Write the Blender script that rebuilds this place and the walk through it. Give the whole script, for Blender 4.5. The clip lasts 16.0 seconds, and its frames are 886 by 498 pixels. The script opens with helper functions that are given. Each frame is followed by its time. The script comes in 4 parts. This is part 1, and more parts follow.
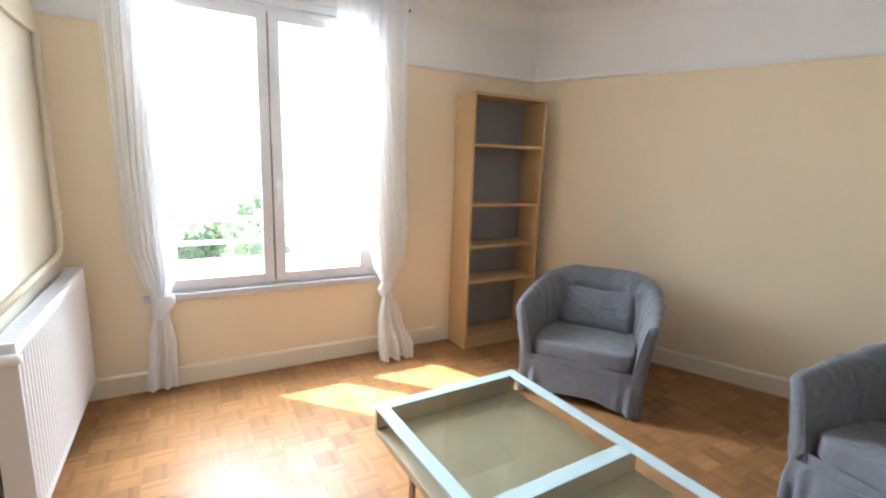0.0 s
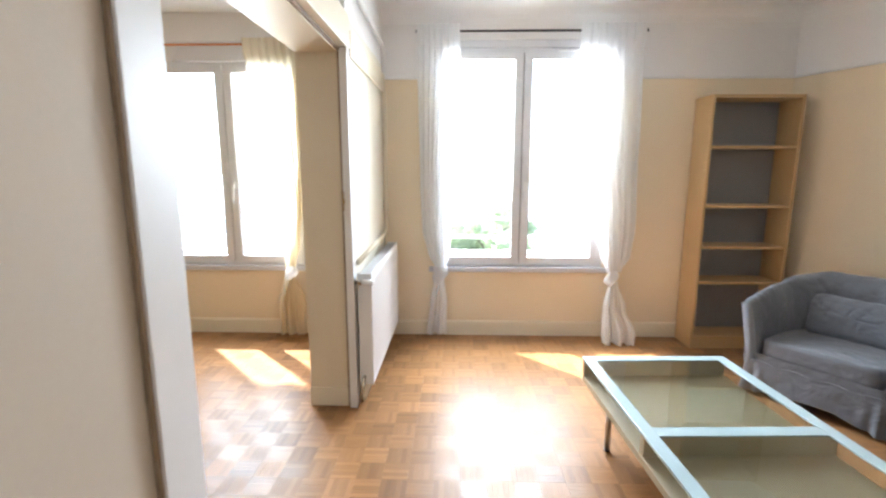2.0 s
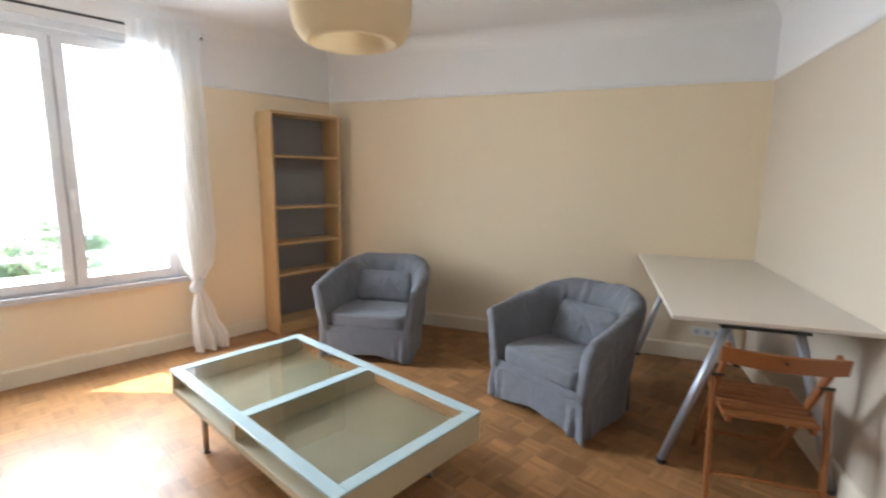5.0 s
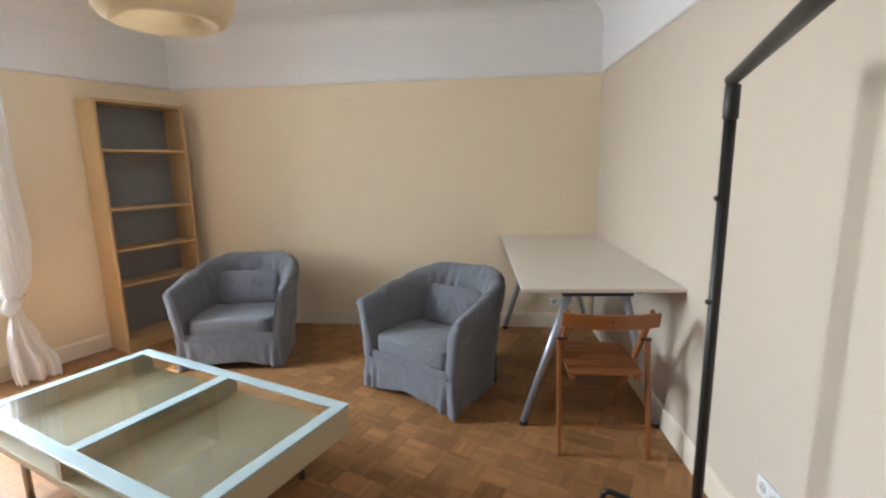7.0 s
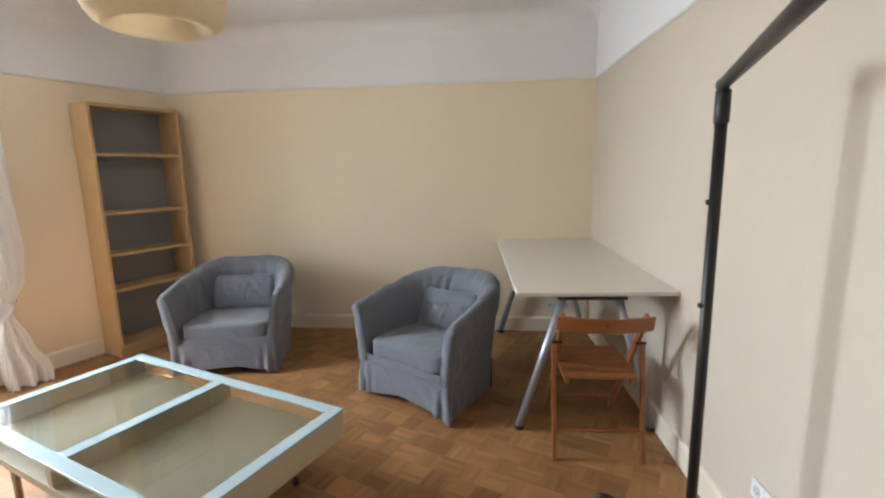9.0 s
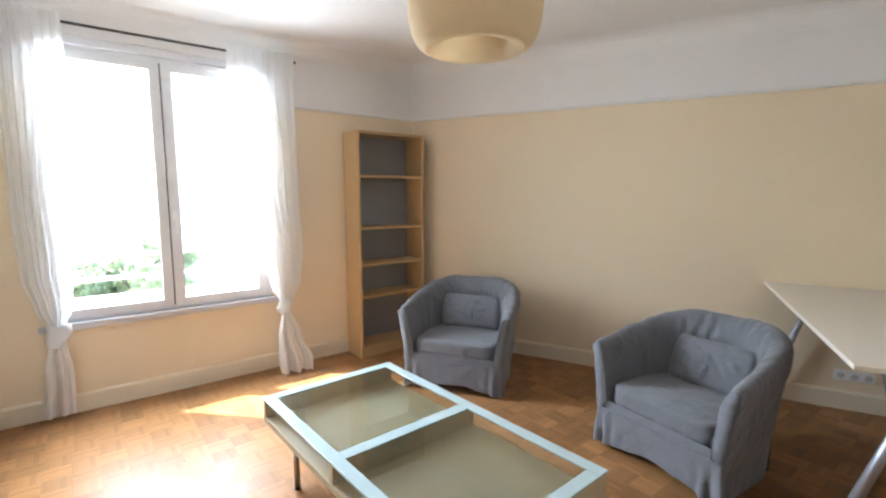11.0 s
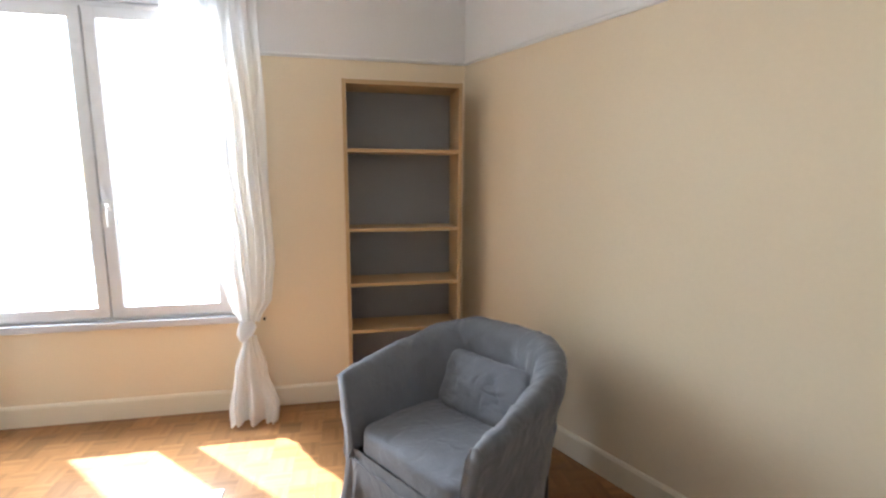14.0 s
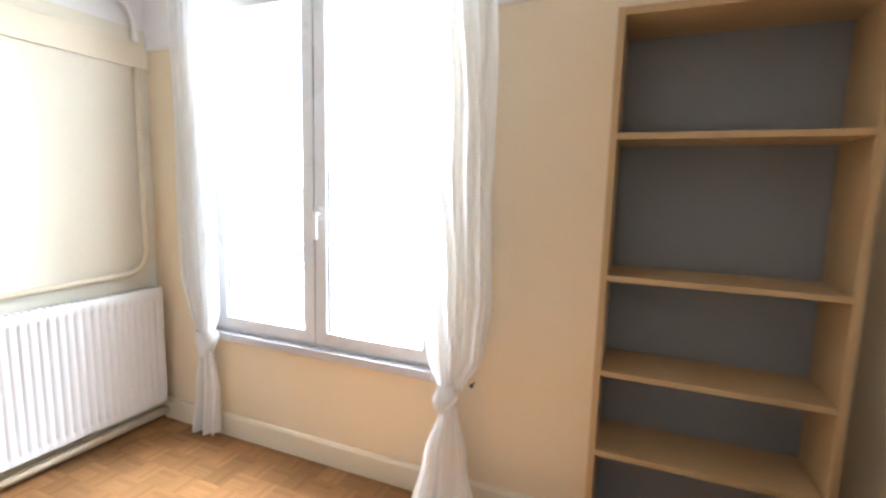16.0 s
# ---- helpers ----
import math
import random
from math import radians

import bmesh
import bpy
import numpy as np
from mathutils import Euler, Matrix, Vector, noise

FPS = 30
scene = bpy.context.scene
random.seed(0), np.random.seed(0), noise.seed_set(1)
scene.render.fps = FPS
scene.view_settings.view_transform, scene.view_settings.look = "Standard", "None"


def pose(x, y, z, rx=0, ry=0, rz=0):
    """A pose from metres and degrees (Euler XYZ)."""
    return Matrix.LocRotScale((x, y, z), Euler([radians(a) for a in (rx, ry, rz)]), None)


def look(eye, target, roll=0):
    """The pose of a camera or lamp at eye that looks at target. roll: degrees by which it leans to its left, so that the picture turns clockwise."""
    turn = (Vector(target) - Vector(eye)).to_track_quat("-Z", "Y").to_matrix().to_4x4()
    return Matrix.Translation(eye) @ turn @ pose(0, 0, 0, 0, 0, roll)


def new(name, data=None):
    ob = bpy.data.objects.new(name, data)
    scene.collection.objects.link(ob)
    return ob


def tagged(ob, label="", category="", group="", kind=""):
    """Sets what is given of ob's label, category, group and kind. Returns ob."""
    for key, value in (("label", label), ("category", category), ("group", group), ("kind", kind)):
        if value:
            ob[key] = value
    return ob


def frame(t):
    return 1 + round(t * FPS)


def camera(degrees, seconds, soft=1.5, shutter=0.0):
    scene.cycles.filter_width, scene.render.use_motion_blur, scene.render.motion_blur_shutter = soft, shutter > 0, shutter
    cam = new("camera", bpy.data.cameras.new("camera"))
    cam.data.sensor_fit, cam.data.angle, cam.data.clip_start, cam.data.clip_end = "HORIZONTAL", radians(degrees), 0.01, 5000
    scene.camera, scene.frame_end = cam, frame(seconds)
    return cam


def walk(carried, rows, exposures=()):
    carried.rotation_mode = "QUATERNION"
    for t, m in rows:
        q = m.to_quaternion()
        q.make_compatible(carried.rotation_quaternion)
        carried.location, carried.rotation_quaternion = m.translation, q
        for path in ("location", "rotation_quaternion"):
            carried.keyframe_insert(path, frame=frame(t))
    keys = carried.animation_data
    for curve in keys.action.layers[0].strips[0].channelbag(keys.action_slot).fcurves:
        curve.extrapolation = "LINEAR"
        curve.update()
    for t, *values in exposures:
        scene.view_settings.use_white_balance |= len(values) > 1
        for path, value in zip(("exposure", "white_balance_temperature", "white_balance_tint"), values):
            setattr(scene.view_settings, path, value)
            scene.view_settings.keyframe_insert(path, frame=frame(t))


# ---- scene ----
cam = camera(87.5, 16.0, soft=2.2, shutter=0.4)
PATH = [
    (0, (0.891, 0.700, 1.503), (1.846, 2.418, 1.133), 1.92),
    (0.5, (0.857, 0.489, 1.481), (1.814, 2.209, 1.124), 0.19),
    (1, (0.825, 0.369, 1.501), (1.674, 2.125, 1.063), -0.74),
    (1.5, (0.828, 0.139, 1.455), (1.174, 2.077, 1.098), 0.29),
    (2, (0.845, 0.012, 1.457), (0.792, 1.983, 1.121), 0.10),
    (2.5, (0.854, -0.035, 1.449), (0.676, 1.933, 1.137), -0.77),
    (3, (0.827, 0.012, 1.466), (0.794, 1.983, 1.133), 0.08),
    (3.5, (0.876, -0.012, 1.450), (1.246, 1.938, 1.207), 0.13),
    (4, (0.813, -0.052, 1.464), (1.677, 1.734, 1.210), -1.24),
    (4.5, (0.824, -0.133, 1.461), (2.016, 1.456, 1.229), -0.11),
    (5, (0.886, -0.225, 1.478), (2.305, 1.149, 1.166), 0.59),
    (5.2, (0.915, -0.248, 1.480), (2.403, 1.047, 1.158), 0.35),
    (7.3, (0.969, -0.344, 1.473), (2.684, 0.622, 1.118), -0.91),
    (7.5, (0.975, -0.350, 1.469), (2.695, 0.607, 1.115), -0.76),
    (8, (0.984, -0.352, 1.473), (2.713, 0.585, 1.110), -1.13),
    (8.5, (0.976, -0.350, 1.473), (2.703, 0.596, 1.124), -0.84),
    (9, (0.970, -0.344, 1.476), (2.686, 0.626, 1.135), -1.18),
    (9.5, (0.932, -0.282, 1.488), (2.558, 0.833, 1.148), -1.02),
    (10, (0.836, -0.171, 1.500), (2.218, 1.258, 1.282), -1.18),
    (10.2, (0.805, -0.137, 1.505), (2.107, 1.364, 1.280), -1.13),
    (12.3, (1.700, 0.595, 1.456), (2.844, 2.217, 1.207), 1.15),
    (12.5, (1.923, 0.655, 1.481), (2.938, 2.359, 1.229), -0.39),
    (13, (2.248, 0.686, 1.468), (3.005, 2.518, 1.200), 0.71),
    (13.5, (2.563, 0.786, 1.457), (3.180, 2.672, 1.212), -0.92),
    (14, (2.830, 0.976, 1.476), (3.215, 2.916, 1.177), 0.17),
    (14.5, (2.971, 1.122, 1.509), (2.908, 3.098, 1.210), 0.57),
    (15, (2.959, 1.363, 1.474), (2.603, 3.303, 1.145), 0.98),
    (15.5, (2.947, 1.726, 1.470), (2.490, 3.653, 1.189), 0.97),
    (16, (2.894, 2.114, 1.455), (2.131, 3.945, 1.200), 1.45),
]
walk(cam, [(t, look(eye, target, roll)) for t, eye, target, roll in PATH], exposures=[(0, 2.97, 6180, 10), (9.5, 2.95, 6220, 10), (12.5, 3.05, 6150, 10), (16, 3.08, 6120, 10)])

# ---- light ----
world = bpy.data.worlds.new("world")
scene.world = world
world.use_nodes = True
sky = world.node_tree.nodes.new("ShaderNodeTexSky")
sky.sky_type, sky.sun_disc = "NISHITA", False
sky.sun_elevation, sky.sun_rotation = radians(49), radians(-44)
background = world.node_tree.nodes["Background"]
background.inputs["Strength"].default_value = 0.15
world.node_tree.links.new(sky.outputs[0], background.inputs["Color"])
sun = new("sun", bpy.data.lights.new("sun", "SUN"))
sun.data.energy, sun.data.angle, sun.data.color = 3.3, radians(1.2), (1.0, 0.975, 0.94)
sun.matrix_basis = look((0, 0, 0), (0.60, -0.615, -1.0))
for name, x, watts in (("window_daylight", 1.40, 52), ("window_daylight_room_two", -1.11, 38)):
    lamp = new(name, bpy.data.lights.new(name, "AREA"))
    lamp.data.shape, lamp.data.size, lamp.data.size_y = "RECTANGLE", 1.44, 1.55
    lamp.data.energy, lamp.data.color = watts, (0.86, 0.94, 1.0)
    lamp.matrix_basis = look((x, 4.78, 1.93), (x + 1.5, 1.5, 0.05))

# ---- materials ----


def material(name, colour, rough=0.6, metal=0.0, grain=0.0, scale=20.0, bump=0.0, big=0.0, big_scale=2.0, stretch=(1, 1, 1), sheen=0.0, spec=0.5, island=0.0, objrand=0.0):
    """A surface with fine grain, broad variation and relief in real-world size."""
    mat = bpy.data.materials.new(name)
    mat.use_nodes = True
    nodes, links = mat.node_tree.nodes, mat.node_tree.links
    bsdf = nodes["Principled BSDF"]
    bsdf.inputs["Roughness"].default_value = rough
    bsdf.inputs["Metallic"].default_value = metal
    bsdf.inputs["Specular IOR Level"].default_value = spec
    if sheen:
        bsdf.inputs["Sheen Weight"].default_value = sheen
    coord = nodes.new("ShaderNodeTexCoord")
    mapping = nodes.new("ShaderNodeMapping")
    mapping.inputs["Scale"].default_value = stretch
    links.new(coord.outputs["Object"], mapping.inputs["Vector"])
    base = nodes.new("ShaderNodeRGB")
    base.outputs[0].default_value = (*colour, 1)
    out = base.outputs[0]

    def vary(socket, factor, amount):
        hsv = nodes.new("ShaderNodeHueSaturation")
        span = nodes.new("ShaderNodeMapRange")
        span.inputs["To Min"].default_value, span.inputs["To Max"].default_value = 1 - amount, 1 + amount
        links.new(factor, span.inputs["Value"])
        links.new(span.outputs[0], hsv.inputs["Value"])
        links.new(socket, hsv.inputs["Color"])
        return hsv.outputs[0]

    fine = nodes.new("ShaderNodeTexNoise")
    fine.inputs["Scale"].default_value, fine.inputs["Detail"].default_value = scale, 5
    links.new(mapping.outputs[0], fine.inputs["Vector"])
    if grain:
        out = vary(out, fine.outputs["Fac"], grain)
    if big:
        broad = nodes.new("ShaderNodeTexNoise")
        broad.inputs["Scale"].default_value, broad.inputs["Detail"].default_value = big_scale, 3
        links.new(coord.outputs["Object"], broad.inputs["Vector"])
        out = vary(out, broad.outputs["Fac"], big)
        wear = nodes.new("ShaderNodeMapRange")
        wear.inputs["To Min"].default_value, wear.inputs["To Max"].default_value = max(0, rough - 0.08), min(1, rough + 0.08)
        links.new(broad.outputs["Fac"], wear.inputs["Value"])
        links.new(wear.outputs[0], bsdf.inputs["Roughness"])
    if island:
        geo = nodes.new("ShaderNodeNewGeometry")
        out = vary(out, geo.outputs["Random Per Island"], island)
    if objrand:
        info = nodes.new("ShaderNodeObjectInfo")
        out = vary(out, info.outputs["Random"], objrand)
    links.new(out, bsdf.inputs["Base Color"])
    if bump:
        relief = nodes.new("ShaderNodeBump")
        relief.inputs["Strength"].default_value, relief.inputs["Distance"].default_value = bump, 0.004
        links.new(fine.outputs["Fac"], relief.inputs["Height"])
        links.new(relief.outputs[0], bsdf.inputs["Normal"])
    return mat


def two_tone(name, low, high, split):
    """Wall paint in two colours, with the change at the height of the picture rail."""
    mat = material(name, low, rough=0.75, grain=0.03, scale=60, bump=0.12, big=0.035, big_scale=1.3)
    nodes, links = mat.node_tree.nodes, mat.node_tree.links
    base = next(n for n in nodes if n.type == "RGB")
    targets = [link.to_socket for link in base.outputs[0].links]
    geo, sep = nodes.new("ShaderNodeNewGeometry"), nodes.new("ShaderNodeSeparateXYZ")
    step, mix = nodes.new("ShaderNodeMath"), nodes.new("ShaderNodeMix")
    step.operation, mix.data_type = "GREATER_THAN", "RGBA"
    step.inputs[1].default_value = split
    links.new(geo.outputs["Position"], sep.inputs[0])
    links.new(sep.outputs["Z"], step.inputs[0])
    links.new(step.outputs[0], mix.inputs["Factor"])
    links.new(base.outputs[0], mix.inputs["A"])
    mix.inputs["B"].default_value = (*high, 1)
    for socket in targets:
        links.new(mix.outputs["Result"], socket)
    return mat


def glass(name, tint, rough=0.0):
    mat = bpy.data.materials.new(name)
    mat.use_nodes = True
    bsdf = mat.node_tree.nodes["Principled BSDF"]
    bsdf.inputs["Base Color"].default_value = (*tint, 1)
    bsdf.inputs["Transmission Weight"].default_value = 1
    bsdf.inputs["Roughness"].default_value = rough
    bsdf.inputs["IOR"].default_value = 1.45
    return mat


def clear_pane(name):
    """Flat window glass: clear, with the gloss of its two faces."""
    mat = bpy.data.materials.new(name)
    mat.use_nodes = True
    nodes, links = mat.node_tree.nodes, mat.node_tree.links
    nodes.remove(nodes["Principled BSDF"])
    clear, gloss, mix, fresnel = nodes.new("ShaderNodeBsdfTransparent"), nodes.new("ShaderNodeBsdfGlossy"), nodes.new("ShaderNodeMixShader"), nodes.new("ShaderNodeLayerWeight")
    clear.inputs["Color"].default_value = (0.97, 0.985, 0.98, 1)
    gloss.inputs["Roughness"].default_value, fresnel.inputs["Blend"].default_value = 0.01, 0.5
    power, scale = nodes.new("ShaderNodeMath"), nodes.new("ShaderNodeMath")
    power.operation, scale.operation = "POWER", "MULTIPLY_ADD"
    power.inputs[1].default_value, scale.inputs[1].default_value, scale.inputs[2].default_value = 5, 0.8, 0.04
    links.new(fresnel.outputs["Facing"], power.inputs[0])
    links.new(power.outputs[0], scale.inputs[0])
    links.new(scale.outputs[0], mix.inputs["Fac"])
    links.new(clear.outputs[0], mix.inputs[1])
    links.new(gloss.outputs[0], mix.inputs[2])
    links.new(mix.outputs[0], nodes["Material Output"].inputs["Surface"])
    return mat


def sheer(name, colour, see_through, weave):
    """Thin cloth that lets light through."""
    mat = bpy.data.materials.new(name)
    mat.use_nodes = True
    nodes, links = mat.node_tree.nodes, mat.node_tree.links
    nodes.remove(nodes["Principled BSDF"])
    diffuse, trans, clear = nodes.new("ShaderNodeBsdfDiffuse"), nodes.new("ShaderNodeBsdfTranslucent"), nodes.new("ShaderNodeBsdfTransparent")
    both, mix = nodes.new("ShaderNodeMixShader"), nodes.new("ShaderNodeMixShader")
    tex = nodes.new("ShaderNodeTexNoise")
    tex.inputs["Scale"].default_value = weave
    span = nodes.new("ShaderNodeMapRange")
    span.inputs["To Min"].default_value, span.inputs["To Max"].default_value = see_through * 0.7, see_through * 1.3
    for node in (diffuse, trans):
        node.inputs["Color"].default_value = (*colour, 1)
    both.inputs["Fac"].default_value = 0.62
    links.new(tex.outputs["Fac"], span.inputs["Value"])
    links.new(span.outputs[0], mix.inputs["Fac"])
    links.new(diffuse.outputs[0], both.inputs[1])
    links.new(trans.outputs[0], both.inputs[2])
    links.new(both.outputs[0], mix.inputs[1])
    links.new(clear.outputs[0], mix.inputs[2])
    links.new(mix.outputs[0], nodes["Material Output"].inputs["Surface"])
    return mat


CREAM, WHITE = (0.79, 0.672, 0.495), (0.80, 0.79, 0.785)
wall_paint = two_tone("wall_paint", CREAM, WHITE, 2.205)
# the same cream as wall_paint, darkened to stand in for dimmer light
shaded_wall_paint = two_tone("shaded_wall_paint", (0.60, 0.518, 0.418), WHITE, 2.205)
ceiling_paint = material("ceiling_paint", (0.81, 0.80, 0.79), rough=0.85, grain=0.02, scale=40, bump=0.05, big=0.02)
cream_gloss = material("cream_gloss", (0.75, 0.665, 0.515), rough=0.42, grain=0.02, scale=30, bump=0.04, big=0.03)
base_paint = material("base_paint", (0.78, 0.70, 0.555), rough=0.5, grain=0.02, scale=30, bump=0.04, big=0.04)
white_gloss = material("white_gloss", (0.79, 0.785, 0.78), rough=0.35, grain=0.015, scale=40, bump=0.03, big=0.02)
pvc = material("pvc", (0.68, 0.68, 0.70), rough=0.28, grain=0.01, scale=40, big=0.01)
radiator_white = material("radiator_white", (0.76, 0.765, 0.78), rough=0.32, grain=0.01, scale=30, big=0.02)
grey_gap = material("grey_gap", (0.08, 0.075, 0.07), rough=0.8, grain=0.1)


def parquet_wood(name, stretch, rough):
    """Oiled oak: every strip and every square block of the mosaic has a tone of its own."""
    mat = material(name, (0.298, 0.150, 0.061), rough=rough, spec=0.22, grain=0.17, scale=9, bump=0.05, stretch=stretch, island=0.16, big=0.10, big_scale=1.1)
    nodes, links = mat.node_tree.nodes, mat.node_tree.links
    bsdf = nodes["Principled BSDF"]
    last = bsdf.inputs["Base Color"].links[0].from_socket
    geo, grid = nodes.new("ShaderNodeNewGeometry"), nodes.new("ShaderNodeVectorMath")
    cell, tone, span, hsv = nodes.new("ShaderNodeVectorMath"), nodes.new("ShaderNodeTexWhiteNoise"), nodes.new("ShaderNodeMapRange"), nodes.new("ShaderNodeHueSaturation")
    grid.operation, cell.operation, tone.noise_dimensions = "MULTIPLY", "FLOOR", "2D"
    grid.inputs[1].default_value = (8, 8, 0)
    links.new(geo.outputs["Position"], grid.inputs[0])
    links.new(grid.outputs[0], cell.inputs[0])
    links.new(cell.outputs[0], tone.inputs["Vector"])
    links.new(tone.outputs["Value"], span.inputs["Value"])
    span.inputs["To Min"].default_value, span.inputs["To Max"].default_value = 0.78, 1.22
    links.new(span.outputs[0], hsv.inputs["Value"])
    links.new(last, hsv.inputs["Color"])
    links.new(hsv.outputs[0], bsdf.inputs["Base Color"])
    return mat


parquet = parquet_wood("parquet", (14, 1.5, 1), 0.42)
parquet_across = parquet_wood("parquet_across", (1.5, 14, 1), 0.34)
birch = material("birch", (0.52, 0.345, 0.17), rough=0.45, grain=0.10, scale=8, bump=0.02, stretch=(10, 10, 0.8), big=0.06, big_scale=3)
grey_back = material("grey_back", (0.25, 0.25, 0.255), rough=0.7, grain=0.04, scale=60, big=0.04)
window_glass = clear_pane("window_glass")
black_rod = material("black_rod", (0.010, 0.009, 0.009), rough=0.45, grain=0.1)
birch_flat = material("birch_flat", (0.52, 0.345, 0.17), rough=0.45, grain=0.10, scale=8, bump=0.02, stretch=(0.8, 10, 10), big=0.06, big_scale=3)
mint = material("mint", (0.41, 0.52, 0.54), rough=0.22, grain=0.01, big=0.02)
table_glass = glass("table_glass", (0.93, 0.97, 0.94))
table_wood = material("table_wood", (0.49, 0.415, 0.28), rough=0.45, grain=0.07, scale=7, bump=0.01, stretch=(9, 0.8, 9), big=0.05, big_scale=3)
steel = material("steel", (0.42, 0.41, 0.40), rough=0.32, metal=1.0, grain=0.05, scale=60)
steel_blue = material("steel_blue", (0.42, 0.45, 0.52), rough=0.38, metal=0.7, grain=0.03, scale=60)
black_plastic = material("black_plastic", (0.02, 0.02, 0.02), rough=0.45, grain=0.1)
grey_light = material("grey_light", (0.55, 0.55, 0.54), rough=0.5, grain=0.03)
grey_cloth = material("grey_cloth", (0.160, 0.169, 0.194), rough=0.9, grain=0.10, scale=260, bump=0.35, big=0.09, big_scale=5, sheen=0.25, spec=0.2)
creases = grey_cloth.node_tree.nodes.new("ShaderNodeTexNoise")
creases.inputs["Scale"].default_value, creases.inputs["Detail"].default_value, creases.inputs["Distortion"].default_value = 11.0, 2.5, 1.0
weave_bump = next(n for n in grey_cloth.node_tree.nodes if n.type == "BUMP")
crease_bump = grey_cloth.node_tree.nodes.new("ShaderNodeBump")
crease_bump.inputs["Strength"].default_value, crease_bump.inputs["Distance"].default_value = 0.65, 0.018
grey_cloth.node_tree.links.new(next(n for n in grey_cloth.node_tree.nodes if n.type == "TEX_COORD").outputs["Object"], creases.inputs["Vector"])
grey_cloth.node_tree.links.new(creases.outputs["Fac"], crease_bump.inputs["Height"])
grey_cloth.node_tree.links.new(crease_bump.outputs[0], weave_bump.inputs["Normal"])
desk_white = material("desk_white", (0.72, 0.67, 0.60), rough=0.33, grain=0.015, scale=80, big=0.02)
chair_wood = material("chair_wood", (0.28, 0.098, 0.029), rough=0.42, grain=0.14, scale=9, bump=0.02, stretch=(3, 12, 6), big=0.08, big_scale=4)
paper = sheer("paper", (0.80, 0.69, 0.52), 0.0, 60)


# ---- mesh helpers ----
def part(name, bm, mat, parent=None, label="", smooth=False):
    """Links a bmesh as one mesh object, under a thing or a part if one is given."""
    data = bpy.data.meshes.new(name)
    if smooth:
        for face in bm.faces:
            face.smooth = True
    bm.to_mesh(data)
    bm.free()
    data.materials.append(mat)
    ob = new(name, data)
    if parent is not None:
        ob.parent = parent
    if label:
        tagged(ob, label)
    return ob


def box(bm, x0, x1, y0, y1, z0, z1, bevel=0.0, m=None):
    verts = bmesh.ops.create_cube(bm, size=1)["verts"]
    bmesh.ops.scale(bm, vec=(x1 - x0, y1 - y0, z1 - z0), verts=verts)
    bmesh.ops.translate(bm, vec=((x0 + x1) / 2, (y0 + y1) / 2, (z0 + z1) / 2), verts=verts)
    if bevel:
        edges = list({e for v in verts for e in v.link_edges})
        made = bmesh.ops.bevel(bm, geom=edges, offset=bevel, segments=2, affect="EDGES", profile=0.6)
        verts = list({v for f in made["faces"] for v in f.verts} | {v for v in verts if v.is_valid})
    if m is not None:
        bmesh.ops.transform(bm, matrix=m, verts=verts)
    return verts


def boxed(*args, bevel=0.0, m=None):
    bm = bmesh.new()
    box(bm, *args, bevel=bevel, m=m)
    return bm


def tube(bm, points, radius, sides=10, closed=False):
    """A round bar along a line of points."""
    pts = [Vector(p) for p in points]
    rings = []
    n = len(pts)
    side = None
    for i, p in enumerate(pts):
        a, b = pts[max(i - 1, 0)], pts[min(i + 1, n - 1)]
        if closed:
            a, b = pts[i - 1], pts[(i + 1) % n]
        d = (b - a).normalized()
        if side is None:
            side = d.orthogonal().normalized()
        side = (side - d * side.dot(d)).normalized()
        up = d.cross(side)
        r = radius[i] if isinstance(radius, (list, tuple)) else radius
        rings.append([bm.verts.new(p + (side * math.cos(k * math.tau / sides) + up * math.sin(k * math.tau / sides)) * r) for k in range(sides)])
    for i in range(n if closed else n - 1):
        a, b = rings[i], rings[(i + 1) % n]
        for k in range(sides):
            bm.faces.new((a[k], a[(k + 1) % sides], b[(k + 1) % sides], b[k]))
    if not closed:
        bm.faces.new(rings[0][::-1])
        bm.faces.new(rings[-1])
    return bm


def prism(bm, plan, z0, z1):
    """An upright block over a plan outline, counter-clockwise."""
    low = [bm.verts.new((x, y, z0)) for x, y in plan]
    top = [bm.verts.new((x, y, z1)) for x, y in plan]
    n = len(plan)
    bm.faces.new(low[::-1])
    bm.faces.new(top)
    for i in range(n):
        bm.faces.new((low[i], low[(i + 1) % n], top[(i + 1) % n], top[i]))
    return bm


def moulding(plan, profile, closed=False):
    """Sweeps a closed profile of (inward, z) along a plan line whose room lies to the left, with mitred corners."""
    bm = bmesh.new()
    pts = [Vector(p) for p in plan]
    n = len(pts)
    rings = []
    for i, p in enumerate(pts):
        before = (p - pts[i - 1]).normalized() if closed or i > 0 else (pts[i + 1] - p).normalized()
        after = (pts[(i + 1) % n] - p).normalized() if closed or i < n - 1 else before
        n1, n2 = Vector((-before.y, before.x)), Vector((-after.y, after.x))
        m = (n1 + n2) / (1 + n1.dot(n2))
        rings.append([bm.verts.new((p.x + m.x * u, p.y + m.y * u, z)) for u, z in profile])
    k = len(profile)
    for i in range(n if closed else n - 1):
        a, b = rings[i], rings[(i + 1) % n]
        for j in range(k):
            bm.faces.new((a[j], b[j], b[(j + 1) % k], a[(j + 1) % k]))
    if not closed:
        bm.faces.new(rings[0])
        bm.faces.new(rings[-1][::-1])
    bmesh.ops.recalc_face_normals(bm, faces=bm.faces)
    return bm


